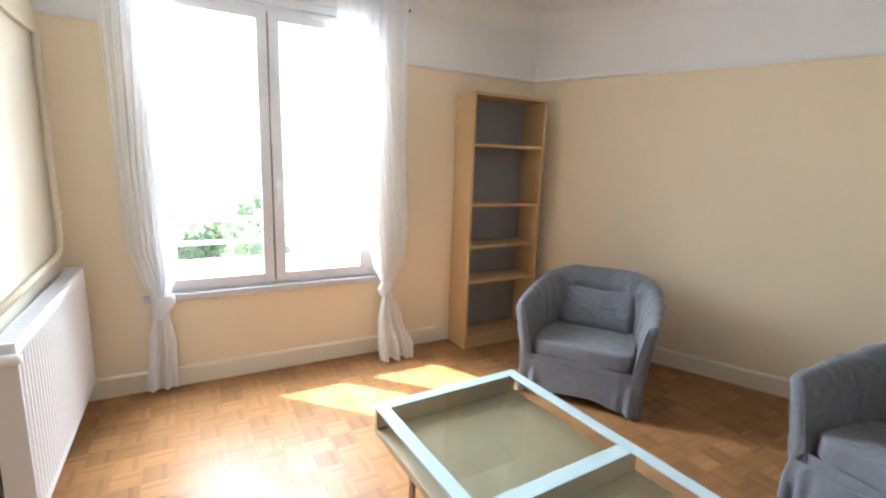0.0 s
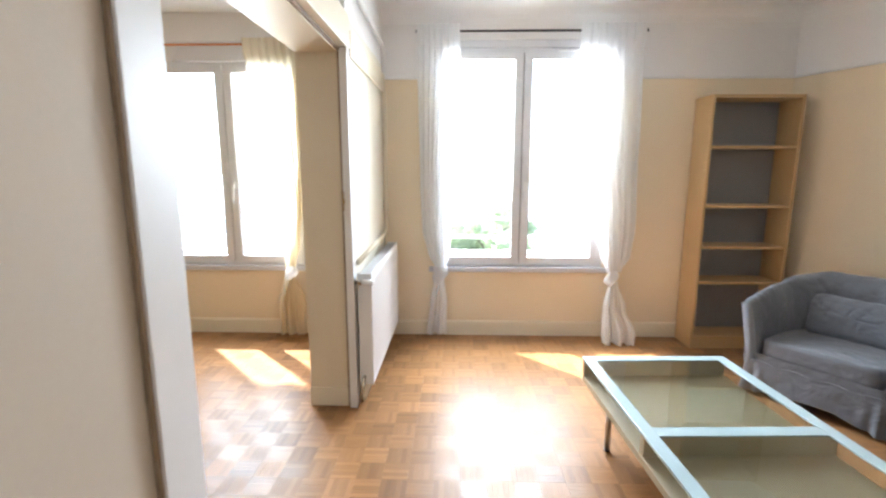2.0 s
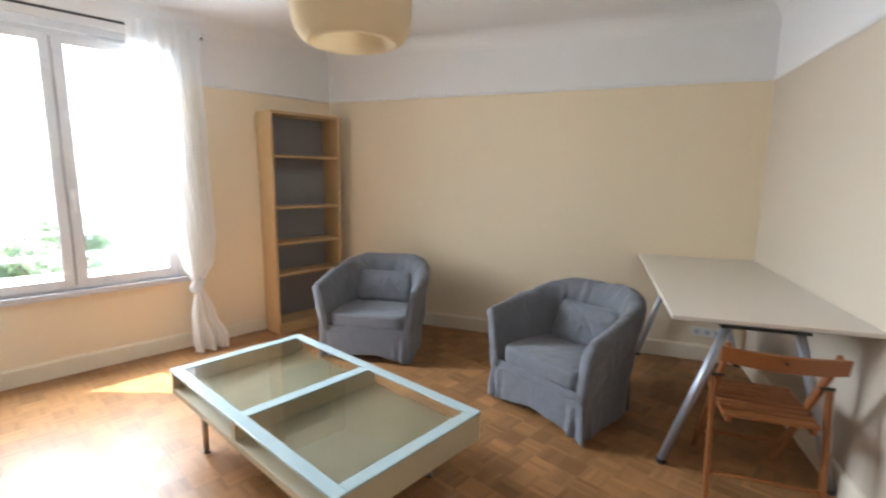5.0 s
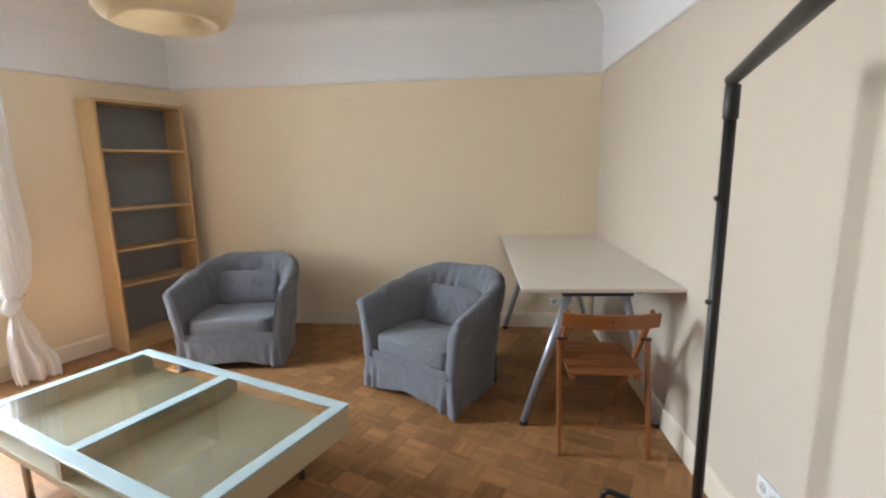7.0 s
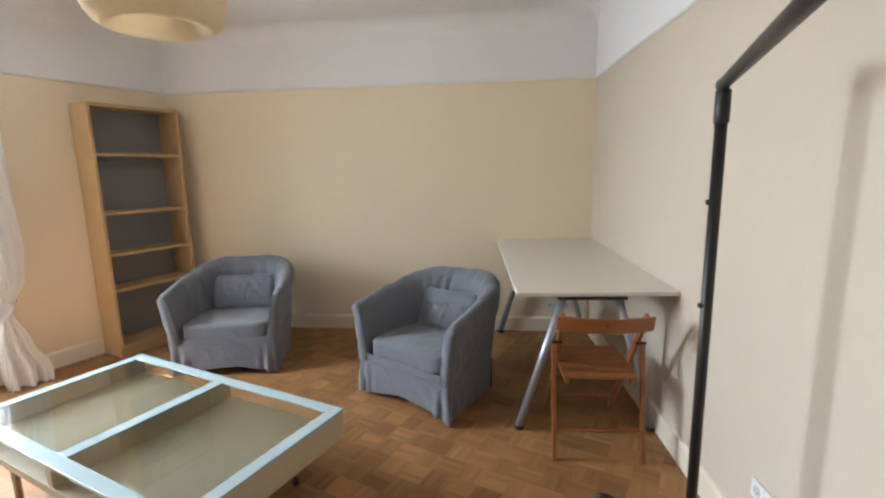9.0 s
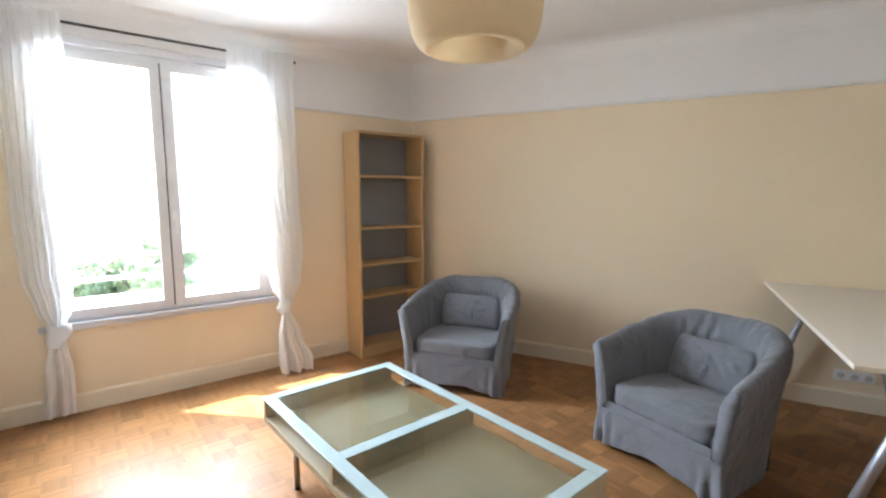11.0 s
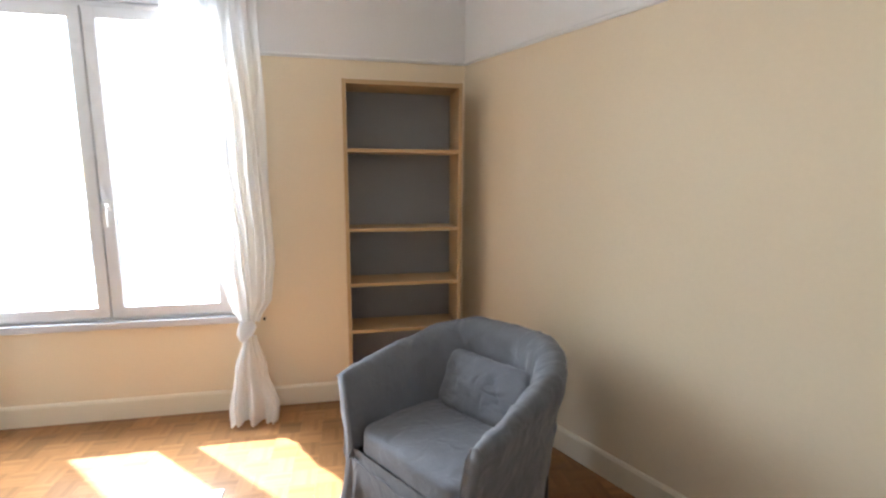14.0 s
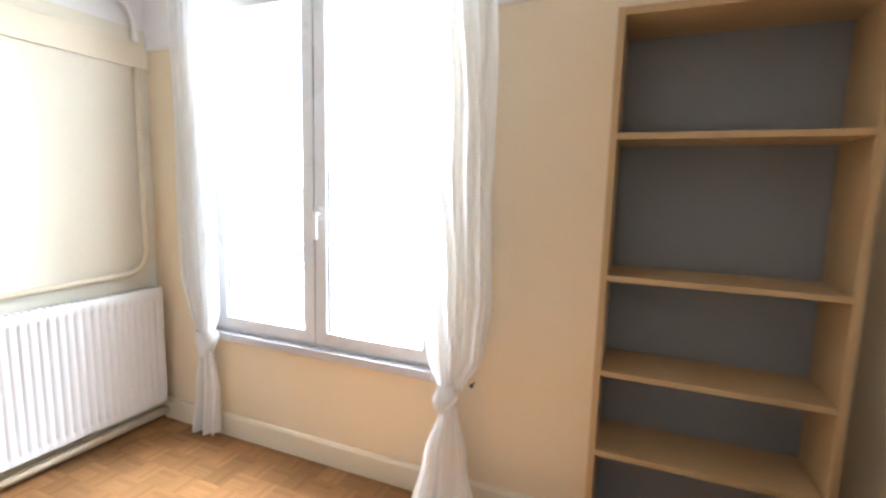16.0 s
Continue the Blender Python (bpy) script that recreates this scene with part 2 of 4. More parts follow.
def empty(name, m, label, category, group="", kind=""):
    ob = new(name)
    ob.empty_display_size = 0.1
    ob.matrix_basis = m
    return tagged(ob, label, category, group, kind)


def structure(name, bm, mat, label, category):
    return tagged(part(name, bm, mat), label, category, kind="structure")


# ---- the two rooms ----
HEIGHT, RAIL = 2.72, 2.205
NW, SW, SE, NE = (0.20, 4.0), (0.20, -1.837), (5.10, 0.50), (3.57, 4.0)
EAST_OUT, SOUTH_OUT = Vector((0.916, 0.401)), Vector((0.430, -0.903))
WINDOWS = ((0.675, 2.125), (-1.76, -0.46))
SILL, HEAD = 0.62, 2.50

bm = bmesh.new()
edges = [-2.62, WINDOWS[1][0], WINDOWS[1][1], WINDOWS[0][0], WINDOWS[0][1], 3.75]
for i in range(5):
    if i % 2 == 0:
        box(bm, edges[i], edges[i + 1], 4.0, 4.24, 0, HEIGHT)
    else:
        box(bm, edges[i], edges[i + 1], 4.0, 4.24, 0, SILL)
        box(bm, edges[i], edges[i + 1], 4.0, 4.24, HEAD, HEIGHT)
structure("wall_north", bm, wall_paint, "cream painted plaster wall with white band above and two windows", "wall")
e0, e1 = Vector(NE), Vector(SE)
structure("wall_east", prism(bmesh.new(), [e1, e1 + EAST_OUT * 0.2 + Vector((0.1, -0.2)), e0 + EAST_OUT * 0.2, e0], 0, HEIGHT), wall_paint, "long cream painted plaster wall with white band above", "wall")
s0 = Vector(SW)
# south wall and south partition carry their shade in the darkened cream
structure("wall_south", prism(bmesh.new(), [s0 + SOUTH_OUT * 0.2, e1 + SOUTH_OUT * 0.2, e1, s0], 0, HEIGHT), shaded_wall_paint, "cream painted plaster wall with white band above, its cream darkened as shade", "wall")
structure("wall_partition_south", boxed(-0.05, 0.20, -2.05, 1.045, 0, HEIGHT), shaded_wall_paint, "cream painted partition wall beside a wide opening", "wall")
structure("wall_partition_north", boxed(-0.05, 0.185, 2.70, 4.0, 0, HEIGHT), cream_gloss, "cream painted partition stub between two rooms", "wall")
structure("wall_lintel", boxed(-0.05, 0.185, 1.045, 2.70, 2.10, HEIGHT), cream_gloss, "cream painted lintel over the wide opening", "wall")
structure("wall_west", boxed(-2.82, -2.62, -2.05, 4.3, 0, HEIGHT), wall_paint, "cream painted wall of the second room", "wall")
structure("wall_south_room_two", boxed(-2.62, -0.05, -2.05, -1.85, 0, HEIGHT), wall_paint, "cream painted end wall of the second room", "wall")
# added slab, out of view: it shortens the sun patches on the floor
structure("wall_overhang", boxed(-4.5, 6.0, 4.24, 4.78, 2.95, 3.10), ceiling_paint, "plain unseen slab added above the windows to cut off high sun", "overhang")
structure("ceiling", boxed(-2.9, 5.7, -2.4, 4.4, HEIGHT, HEIGHT + 0.15), ceiling_paint, "plain white plaster ceiling", "ceiling")
structure("floor", boxed(-2.9, 5.7, -2.4, 4.3, -0.15, -0.012), material("floor_base", (0.12, 0.06, 0.025), rough=0.6, grain=0.1), "worn honey-coloured mosaic parquet floor", "floor")

R = 0.14
arc = [(R - R * math.cos(a), HEIGHT - R + R * math.sin(a)) for a in [i * math.pi / 2 / 6 for i in range(7)]]
cove = [(0.0, HEIGHT - R)] + arc[1:] + [(0.0, HEIGHT)]
structure("trim_cove", moulding([SW, SE, NE, NW], cove), ceiling_paint, "white rounded plaster cove under the ceiling", "cove")
rail_line = [(0.0, RAIL - 0.012), (0.010, RAIL - 0.010), (0.016, RAIL), (0.012, RAIL + 0.012), (0.0, RAIL + 0.014)]
structure("trim_picture_rail", moulding([(0.20, 0.890), SW, SE, NE, (2.13, 4.0)], rail_line), white_gloss, "thin white painted picture rail moulding", "moulding")
structure("trim_picture_rail_end", moulding([(0.67, 4.0), (0.235, 4.0)], rail_line), white_gloss, "thin white painted picture rail moulding", "moulding")
base_line = [(0.0, 0.0), (0.016, 0.0), (0.016, 0.115), (0.010, 0.128), (0.0, 0.132)]
structure("baseboard", moulding([(0.20, 0.890), SW, SE, NE, (0.26, 4.0)], base_line), base_paint, "cream painted wooden baseboard", "baseboard")
structure("baseboard_room_two", moulding([(-0.05, 4.0), (-2.62, 4.0)], base_line), base_paint, "cream painted wooden baseboard", "baseboard")

# ---- windows ----
sill_paint = material("sill_paint", (0.56, 0.56, 0.60), rough=0.4, grain=0.02, scale=40, big=0.03)


def handle(parent, m):
    bm = bmesh.new()
    box(bm, -0.014, 0.014, -0.008, 0.0, -0.035, 0.035, bevel=0.003, m=m)
    tube(bm, [m @ Vector((0, 0, 0)), m @ Vector((0, -0.04, 0))], 0.009, 10)
    box(bm, -0.011, 0.011, -0.050, -0.036, -0.125, 0.012, bevel=0.004, m=m)
    return part("handle", bm, white_gloss, parent, "white lever handle")


def window(name, x0, x1, label, head=2.44):
    top = empty(name, pose(0, 0, 0), label, "window", kind="structure")
    mid, y0, y1 = (x0 + x1) / 2, 4.022, 4.082
    # fixed frame
    bm = bmesh.new()
    for a in ((x0, x0 + 0.045, SILL, head), (x1 - 0.045, x1, SILL, head)):
        box(bm, a[0], a[1], y0, y1, a[2], a[3], bevel=0.004)
    box(bm, x0 + 0.045, x1 - 0.045, y0, y1, SILL, SILL + 0.035, bevel=0.004)
    box(bm, x0 + 0.045, x1 - 0.045, y0, y1, head - 0.04, head, bevel=0.004)
    part("window_frame", bm, pvc, top)
    # shutter box over the frame
    part("shutter_box", boxed(x0, x1, 4.012, 4.16, head + 0.003, HEAD - 0.002, bevel=0.005), pvc, top, "white roller shutter box")
    part("vent", boxed(x1 - 0.45, x1 - 0.16, 4.004, 4.02, head - 0.035, head - 0.015, bevel=0.003), white_gloss, top, "slim white trickle vent")
    # two sashes
    for k, (a, b) in enumerate(((x0 + 0.048, mid - 0.004), (mid + 0.004, x1 - 0.048))):
        bm = bmesh.new()
        z0, z1, w = SILL + 0.02, head - 0.025, 0.068
        box(bm, a, a + w, 4.008, 4.068, z0, z1, bevel=0.006)
        box(bm, b - w, b, 4.008, 4.068, z0, z1, bevel=0.006)
        box(bm, a + w - 0.006, b - w + 0.006, 4.0085, 4.0675, z0, z0 + w, bevel=0.006)
        box(bm, a + w - 0.006, b - w + 0.006, 4.0085, 4.0675, z1 - w, z1, bevel=0.006)
        sash = part("sash", bm, pvc, top)
        pane = part("pane", boxed(a + w - 0.008, b - w + 0.008, 4.034, 4.040, z0 + w - 0.008, z1 - w + 0.008), window_glass, sash, "clear glass pane")
        pane.visible_shadow = False
        bm = bmesh.new()
        for (c, d, e, f) in ((a + w - 0.004, a + w + 0.004, z0 + w, z1 - w), (b - w - 0.004, b - w + 0.004, z0 + w, z1 - w)):
            box(bm, c, d, 4.024, 4.034, e, f)
        part("gasket", bm, grey_gap, sash, "dark rubber gasket")
        if k:
            handle(sash, Matrix.Translation((a + 0.034, 4.008, 1.32)))
    part("joint", boxed(mid - 0.004, mid + 0.004, 4.03, 4.04, SILL + 0.03, head - 0.04), grey_gap, top, "dark joint between the sashes")
    part("window_sill", boxed(x0 - 0.06, x1 + 0.06, 3.972, 4.020, 0.578, 0.622, bevel=0.006), sill_paint, top, "pale painted window sill")
    part("outer_sill", boxed(x0, x1, 4.085, 4.26, SILL - 0.01, SILL + 0.012), pvc, top)
    return top


window("window_1", *WINDOWS[0], "white double window with pale sill and lever handle")
window("window_2", *WINDOWS[1], "white double window of the second room", 2.345)


# ---- curtains ----
def drape(bm, rows, folds, depth, phase, cols=64):
    """Cloth through rows of (z, left, right, y, fold depth): a sheet with soft folds that deepen where it is gathered."""
    grid = []
    for r, (z, a, b, y, d) in enumerate(rows):
        line = []
        for c in range(cols + 1):
            u = c / cols
            wave = math.sin(u * folds * math.tau + phase) + 0.45 * math.sin(u * folds * 2.3 * math.tau + phase * 2 + z * 0.8)
            side = 0.25 * d * math.cos(u * folds * math.tau + phase)
            wobble = noise.noise((u * 5 + phase, z * 1.8, phase)) * 0.012
            line.append(bm.verts.new((a + (b - a) * u + side * 0.4 + wobble, y + d * wave * 0.5 + wobble, z)))
        grid.append(line)
    for r in range(len(grid) - 1):
        for c in range(cols):
            bm.faces.new((grid[r][c], grid[r][c + 1], grid[r + 1][c + 1], grid[r + 1][c]))


def between(keys, z):
    """Values at the height z, from keys of (z, values...) in falling order, eased."""
    for k in range(len(keys) - 1):
        (za, *a), (zb, *b) = keys[k], keys[k + 1]
        if za >= z >= zb:
            f = (za - z) / (za - zb)
            f = f * f * (3 - 2 * f)
            return [p + (q - p) * f for p, q in zip(a, b)]
    return keys[-1][1:]


def curtain(upper, tail, knot, cloth, label, group, phase):
    top = empty("curtain", Matrix.Identity(4), label, "curtain", group)
    bm = bmesh.new()
    n = 46
    zs = [upper[0][0] + (upper[-1][0] - upper[0][0]) * i / n for i in range(n + 1)]
    drape(bm, [(z, *between(upper, z)) for z in zs], 7, 0.03, phase)
    part("drape", bm, cloth, top, smooth=True)
    bm = bmesh.new()
    zs = [tail[0][0] + (tail[-1][0] - tail[0][0]) * i / 24 for i in range(25)]
    drape(bm, [(z, *between(tail, z)) for z in zs], 2.6, 0.03, phase + 1, 40)
    drape(bm, [(z, *between(tail, z)) for z in zs], 1.8, 0.03, phase + 3.4, 40)
    part("tail", bm, cloth, top, smooth=True)
    # the knot: a bulging wrap of twisted cloth
    bm = bmesh.new()
    x, y, z, r = knot
    rings, sides = 14, 20
    grid = []
    for i in range(rings + 1):
        f = i / rings
        rad = r * (0.72 + 0.62 * math.sin(math.pi * min(1, 0.28 + 0.66 * f)) ** 1.5 * (1.15 - 0.35 * f))
        if phase > 1:
            rad = r * (0.66 + 0.62 * math.sin(math.pi * f) ** 0.9)
        line = []
        for k in range(sides):
            a = k * math.tau / sides
            q = rad * (1 + 0.10 * math.sin(3 * a + f * 5 + phase) + 0.10 * math.sin(9 * a - f * 7) * (0.4 + 0.6 * abs(2 * f - 1)))
            line.append(bm.verts.new((x + q * math.cos(a) * 1.1 + 0.012 * math.sin(f * 5), y + q * math.sin(a) * 0.9, z + (0.5 - f) * r * 3.4 + 0.006 * math.sin(2 * a + phase))))
        grid.append(line)
    for i in range(rings):
        for k in range(sides):
            bm.faces.new((grid[i][k], grid[i][(k + 1) % sides], grid[i + 1][(k + 1) % sides], grid[i + 1][k]))
    part("knot", bm, knot_cloth, top, "knotted bunch of the cloth", smooth=True)
    return top


white_sheer = sheer("white_sheer", (0.94, 0.94, 0.94), 0.06, 300)
cream_sheer = sheer("cream_sheer", (0.86, 0.79, 0.64), 0.06, 300)
knot_cloth = sheer("knot_cloth", (0.80, 0.79, 0.78), 0.03, 300)
GROUP = "knotted sheer curtains"
curtain([(2.595, 0.525, 0.875, 3.903, 0.014), (2.50, 0.53, 0.875, 3.903, 0.016), (2.40, 0.53, 0.875, 3.92, 0.035), (1.5, 0.535, 0.79, 3.93, 0.05), (0.95, 0.555, 0.80, 3.93, 0.05), (0.75, 0.60, 0.80, 3.93, 0.045), (0.62, 0.665, 0.755, 3.93, 0.035)],
        [(0.54, 0.67, 0.745, 3.93, 0.03), (0.30, 0.635, 0.775, 3.93, 0.05), (0.035, 0.605, 0.775, 3.92, 0.06)],
        (0.708, 3.93, 0.565, 0.043), white_sheer, "sheer white curtain knotted near its foot", GROUP, 0.4)
curtain([(2.595, 1.83, 2.34, 3.903, 0.014), (2.50, 1.83, 2.34, 3.903, 0.016), (2.40, 1.83, 2.335, 3.92, 0.035), (1.6, 1.93, 2.35, 3.92, 0.05), (1.0, 2.02, 2.36, 3.91, 0.05), (0.75, 2.08, 2.33, 3.91, 0.045), (0.60, 2.14, 2.25, 3.91, 0.035)],
        [(0.52, 2.16, 2.23, 3.90, 0.03), (0.30, 2.11, 2.29, 3.86, 0.06), (0.10, 2.09, 2.36, 3.80, 0.09), (0.012, 2.10, 2.35, 3.78, 0.09)],
        (2.175, 3.90, 0.550, 0.037), white_sheer, "sheer white curtain knotted low, its tail spread on the floor", GROUP, 1.9)
curtain([(2.50, -0.88, -0.42, 3.903, 0.014), (2.41, -0.88, -0.42, 3.903, 0.016), (2.31, -0.865, -0.42, 3.92, 0.03), (1.95, -0.81, -0.42, 3.92, 0.04), (1.55, -0.745, -0.43, 3.92, 0.045), (1.15, -0.68, -0.45, 3.92, 0.045), (0.85, -0.64, -0.49, 3.915, 0.04), (0.62, -0.625, -0.54, 3.91, 0.035)],
        [(0.54, -0.63, -0.54, 3.91, 0.03), (0.30, -0.70, -0.47, 3.90, 0.05), (0.035, -0.68, -0.47, 3.88, 0.06)],
        (-0.583, 3.91, 0.575, 0.036), cream_sheer, "sheer cream curtain gathered into a knot", GROUP, 2.7)
curtain([(2.52, -2.08, -1.72, 3.903, 0.014), (2.43, -2.08, -1.72, 3.903, 0.016), (2.33, -2.08, -1.72, 3.92, 0.035), (1.4, -2.04, -1.80, 3.92, 0.05), (0.62, -1.92, -1.83, 3.91, 0.035)],
        [(0.54, -1.92, -1.83, 3.91, 0.03), (0.30, -1.95, -1.74, 3.90, 0.05), (0.035, -1.95, -1.72, 3.88, 0.06)],
        (-1.875, 3.91, 0.575, 0.042), cream_sheer, "sheer cream curtain gathered into a knot", GROUP, 4.1)


def curtain_rod(x0, x1, z, mat, label):
    top = empty("curtain_rod", Matrix.Identity(4), label, "curtain rod")
    part("rod", tube(bmesh.new(), [(x0, 3.925, z), (x1, 3.925, z)], 0.009, 10), mat, top, smooth=True)
    for x in (x0, x1):
        bm = bmesh.new()
        bmesh.ops.create_uvsphere(bm, u_segments=12, v_segments=8, radius=0.013, matrix=Matrix.Translation((x, 3.925, z)))
        part("finial", bm, mat, top, smooth=True)
        xb = x + (0.02 if x == x0 else -0.02)
        part("bracket", tube(bmesh.new(), [(xb, 3.925, z), (xb, 4.0, z)], 0.005, 8), mat, top)


orange_wood = material("orange_wood", (0.50, 0.17, 0.05), rough=0.45, grain=0.12, stretch=(1, 10, 10))
curtain_rod(0.53, 2.345, 2.545, black_rod, "thin black metal curtain rod above the window")
curtain_rod(-2.10, -0.38, 2.455, orange_wood, "thin orange wooden curtain rod above the window")

hook = empty("tieback_hook", Matrix.Identity(4), "small dark metal curtain hook on the wall", "hook")
part("shank", tube(bmesh.new(), [(2.275, 4.0, 0.600), (2.275, 3.965, 0.600)], 0.004, 8), black_rod, hook)
bm = bmesh.new()
bmesh.ops.create_uvsphere(bm, u_segments=10, v_segments=8, radius=0.009, matrix=Matrix.Translation((2.275, 3.962, 0.600)))
part("knob", bm, black_rod, hook, smooth=True)

# ---- partition with its casing, panel and pipes ----
brass = material("brass", (0.35, 0.25, 0.12), rough=0.4, metal=0.9, grain=0.15, scale=80)
wood_edge = material("wood_edge", (0.30, 0.22, 0.15), rough=0.6, grain=0.2, scale=12, stretch=(8, 8, 0.8), big=0.1)
casing = empty("trim_opening", Matrix.Identity(4), "cream painted casing round the wide opening", "door casing", kind="structure")
part("casing_board", boxed(0.203, 0.218, 0.905, 1.050, 0, 2.24, bevel=0.004), white_gloss, casing, "white painted upright board")
part("casing_board", boxed(0.200, 0.245, 2.665, 2.735, 0, 2.1185, bevel=0.004), white_gloss, casing, "white painted upright board")
part("gap", boxed(0.186, 0.199, 2.682, 2.72, 0.0, 2.10), wood_edge, casing, "brown wooden edge behind the casing")
latch = part("latch_plate", boxed(0.1985, 0.2055, 2.6575, 2.6645, 1.225, 1.335, bevel=0.001), brass, casing, "small tarnished brass latch plate")
part("latch_tongue", boxed(0.203, 0.211, 2.652, 2.658, 1.265, 1.295, bevel=0.001), brass, latch)
part("casing_edge", boxed(0.203, 0.213, 0.895, 0.9045, 0, 2.24, bevel=0.002), wood_edge, casing, "worn brown wooden edge")
part("gap", boxed(0.186, 0.199, 1.053, 2.69, 2.106, 2.118), wood_edge, casing, "dark sliding track")
part("track_board", boxed(0.200, 0.250, 1.053, 2.735, 2.12, 2.30, bevel=0.004), cream_gloss, casing, "cream painted track cover")
part("track_board", boxed(0.233, 0.254, 2.738, 3.998, 2.085, 2.225, bevel=0.004), cream_gloss, casing, "cream painted track cover")
part("foot_board", boxed(-0.052, 0.186, 2.688, 2.70, 0, 0.12, bevel=0.003), base_paint, casing)
structure("trim_wall_panel", boxed(0.186, 0.232, 2.738, 3.998, 0.0, 2.30), material("panel_paint", (0.74, 0.69, 0.575), rough=0.5, grain=0.02, scale=50, bump=0.08, big=0.03), "pale cream painted panel fixed to the partition", "wall panel")
structure("trim_wall_panel_upper", boxed(0.186, 0.225, 2.738, 3.998, 2.302, HEIGHT), ceiling_paint, "white painted plaster above the panel", "wall panel")

pipe = empty("heating_pipe", Matrix.Identity(4), "cream painted heating pipe bent along the partition", "pipe")


def bend(points, radius, steps=8):
    """Rounds the corners of a line of points."""
    pts = [Vector(p) for p in points]
    out = [pts[0]]
    for i in range(1, len(pts) - 1):
        a = pts[i] + (pts[i - 1] - pts[i]).normalized() * radius
        b = pts[i] + (pts[i + 1] - pts[i]).normalized() * radius
        for s in range(steps + 1):
            f = s / steps
            out.append(a * (1 - f) ** 2 + pts[i] * 2 * f * (1 - f) + b * f * f)
    return out + [pts[-1]]


part("pipe_run", tube(bmesh.new(), bend([(0.258, 3.925, 2.0845), (0.258, 3.925, 0.935), (0.258, 2.75, 0.905)], 0.14), 0.016, 12), cream_gloss, pipe, smooth=True)
part("pipe_run", tube(bmesh.new(), bend([(0.258, 3.925, 2.2255), (0.258, 3.925, 2.43), (0.258, 2.75, 2.47)], 0.14), 0.016, 12), white_gloss, pipe, smooth=True)
part("pipe_run", tube(bmesh.new(), [(0.275, 2.70, 0.055), (0.275, 3.99, 0.055)], 0.022, 12), cream_gloss, pipe, smooth=True)
for z in (1.16, 1.75):
    part("pipe_clip", boxed(0.24, 0.275, 3.925, 3.975, z - 0.008, z + 0.008, bevel=0.003), cream_gloss, pipe)

# ---- radiator ----
rad = empty("radiator", Matrix.Identity(4), "white steel panel radiator with vertical ribs", "radiator")
Y0, Y1, Z0, Z1, XF = 2.70, 3.945, 0.145, 0.845, 0.345
bm = bmesh.new()
ribs = 31
profile = []
for i in range(ribs * 8 + 1):
    f = i / 8
    s = 0.5 - 0.5 * math.cos(f * math.tau)
    profile.append((XF - 0.013 * s ** 2.2, Y0 + 0.02 + (Y1 - Y0 - 0.04) * i / (ribs * 8)))
levels = [(Z0, 0.0), (Z0 + 0.03, 0.0), (Z0 + 0.045, 1.0), (Z1 - 0.06, 1.0), (Z1 - 0.045, 0.0), (Z1 - 0.012, 0.0), (Z1, -0.5)]
rows = [[bm.verts.new((XF + (x - XF) * max(k, 0) + (0.01 * k if k < 0 else 0), y, z)) for x, y in profile] for z, k in levels]
for a, b in zip(rows, rows[1:]):
    for i in range(len(profile) - 1):
        bm.faces.new((a[i], a[i + 1], b[i + 1], b[i]))
part("front_panel", bm, radiator_white, rad, smooth=True)
part("rear_panel", boxed(0.262, 0.275, Y0 + 0.02, Y1 - 0.02, Z0, Z1 - 0.01, bevel=0.004), radiator_white, rad)
for y in (Y0, Y1 - 0.018):
    part("side_panel", boxed(0.258, XF + 0.001, y, y + 0.018, Z0 - 0.005, Z1 + 0.002, bevel=0.004), radiator_white, rad)
bm = bmesh.new()
for i in range(40):
    y = Y0 + 0.03 + i * (Y1 - Y0 - 0.06) / 40
    box(bm, 0.277, XF - 0.012, y, y + 0.016, Z1 - 0.012, Z1 - 0.004)
part("top_grille", bm, radiator_white, rad)
chrome = material("chrome", (0.55, 0.53, 0.50), rough=0.25, metal=1.0, grain=0.05)
valve = part("valve", tube(bmesh.new(), [(0.250, 2.680, 0.795), (0.268, 2.680, 0.795), (0.269, 2.680, 0.795), (0.292, 2.680, 0.795)], [0.010, 0.010, 0.015, 0.015], 12), chrome, rad, "worn chrome valve", smooth=True)
part("valve_stub", tube(bmesh.new(), [(0.280, 2.680, 0.795), (0.280, 2.701, 0.795)], 0.010, 10), chrome, valve, smooth=True)
part("valve_head", tube(bmesh.new(), [(0.2925, 2.680, 0.795), (0.298, 2.680, 0.795), (0.352, 2.680, 0.795), (0.362, 2.680, 0.795)], [0.016, 0.021, 0.020, 0.013], 16), white_gloss, valve, "white thermostat head", smooth=True)
for y in (2.95, 3.65):
    part("bracket", boxed(0.233, 0.262, y, y + 0.03, 0.3, 0.7), radiator_white, rad)
part("drain_valve", tube(bmesh.new(), [(0.29, 2.70, 0.19), (0.29, 2.67, 0.19), (0.29, 2.66, 0.19), (0.275, 2.65, 0.05)], 0.010, 10), chrome, rad, "worn chrome drain valve", smooth=True)

# ---- bookcase ----
shelves = empty("bookcase", Matrix.Identity(4), "tall empty birch bookcase with grey back against the wall", "bookcase")
BX0, BX1, BY0, BY1 = 2.795, 3.490, 3.72, 3.985
for x in (BX0, BX1 - 0.022):
    part("side_panel", boxed(x, x + 0.022, BY0, BY1, 0, 2.03, bevel=0.0015), birch, shelves)
part("top_panel", boxed(BX0 + 0.0225, BX1 - 0.0225, BY0 + 0.001, BY1, 2.004, 2.028, bevel=0.0015), birch_flat, shelves)
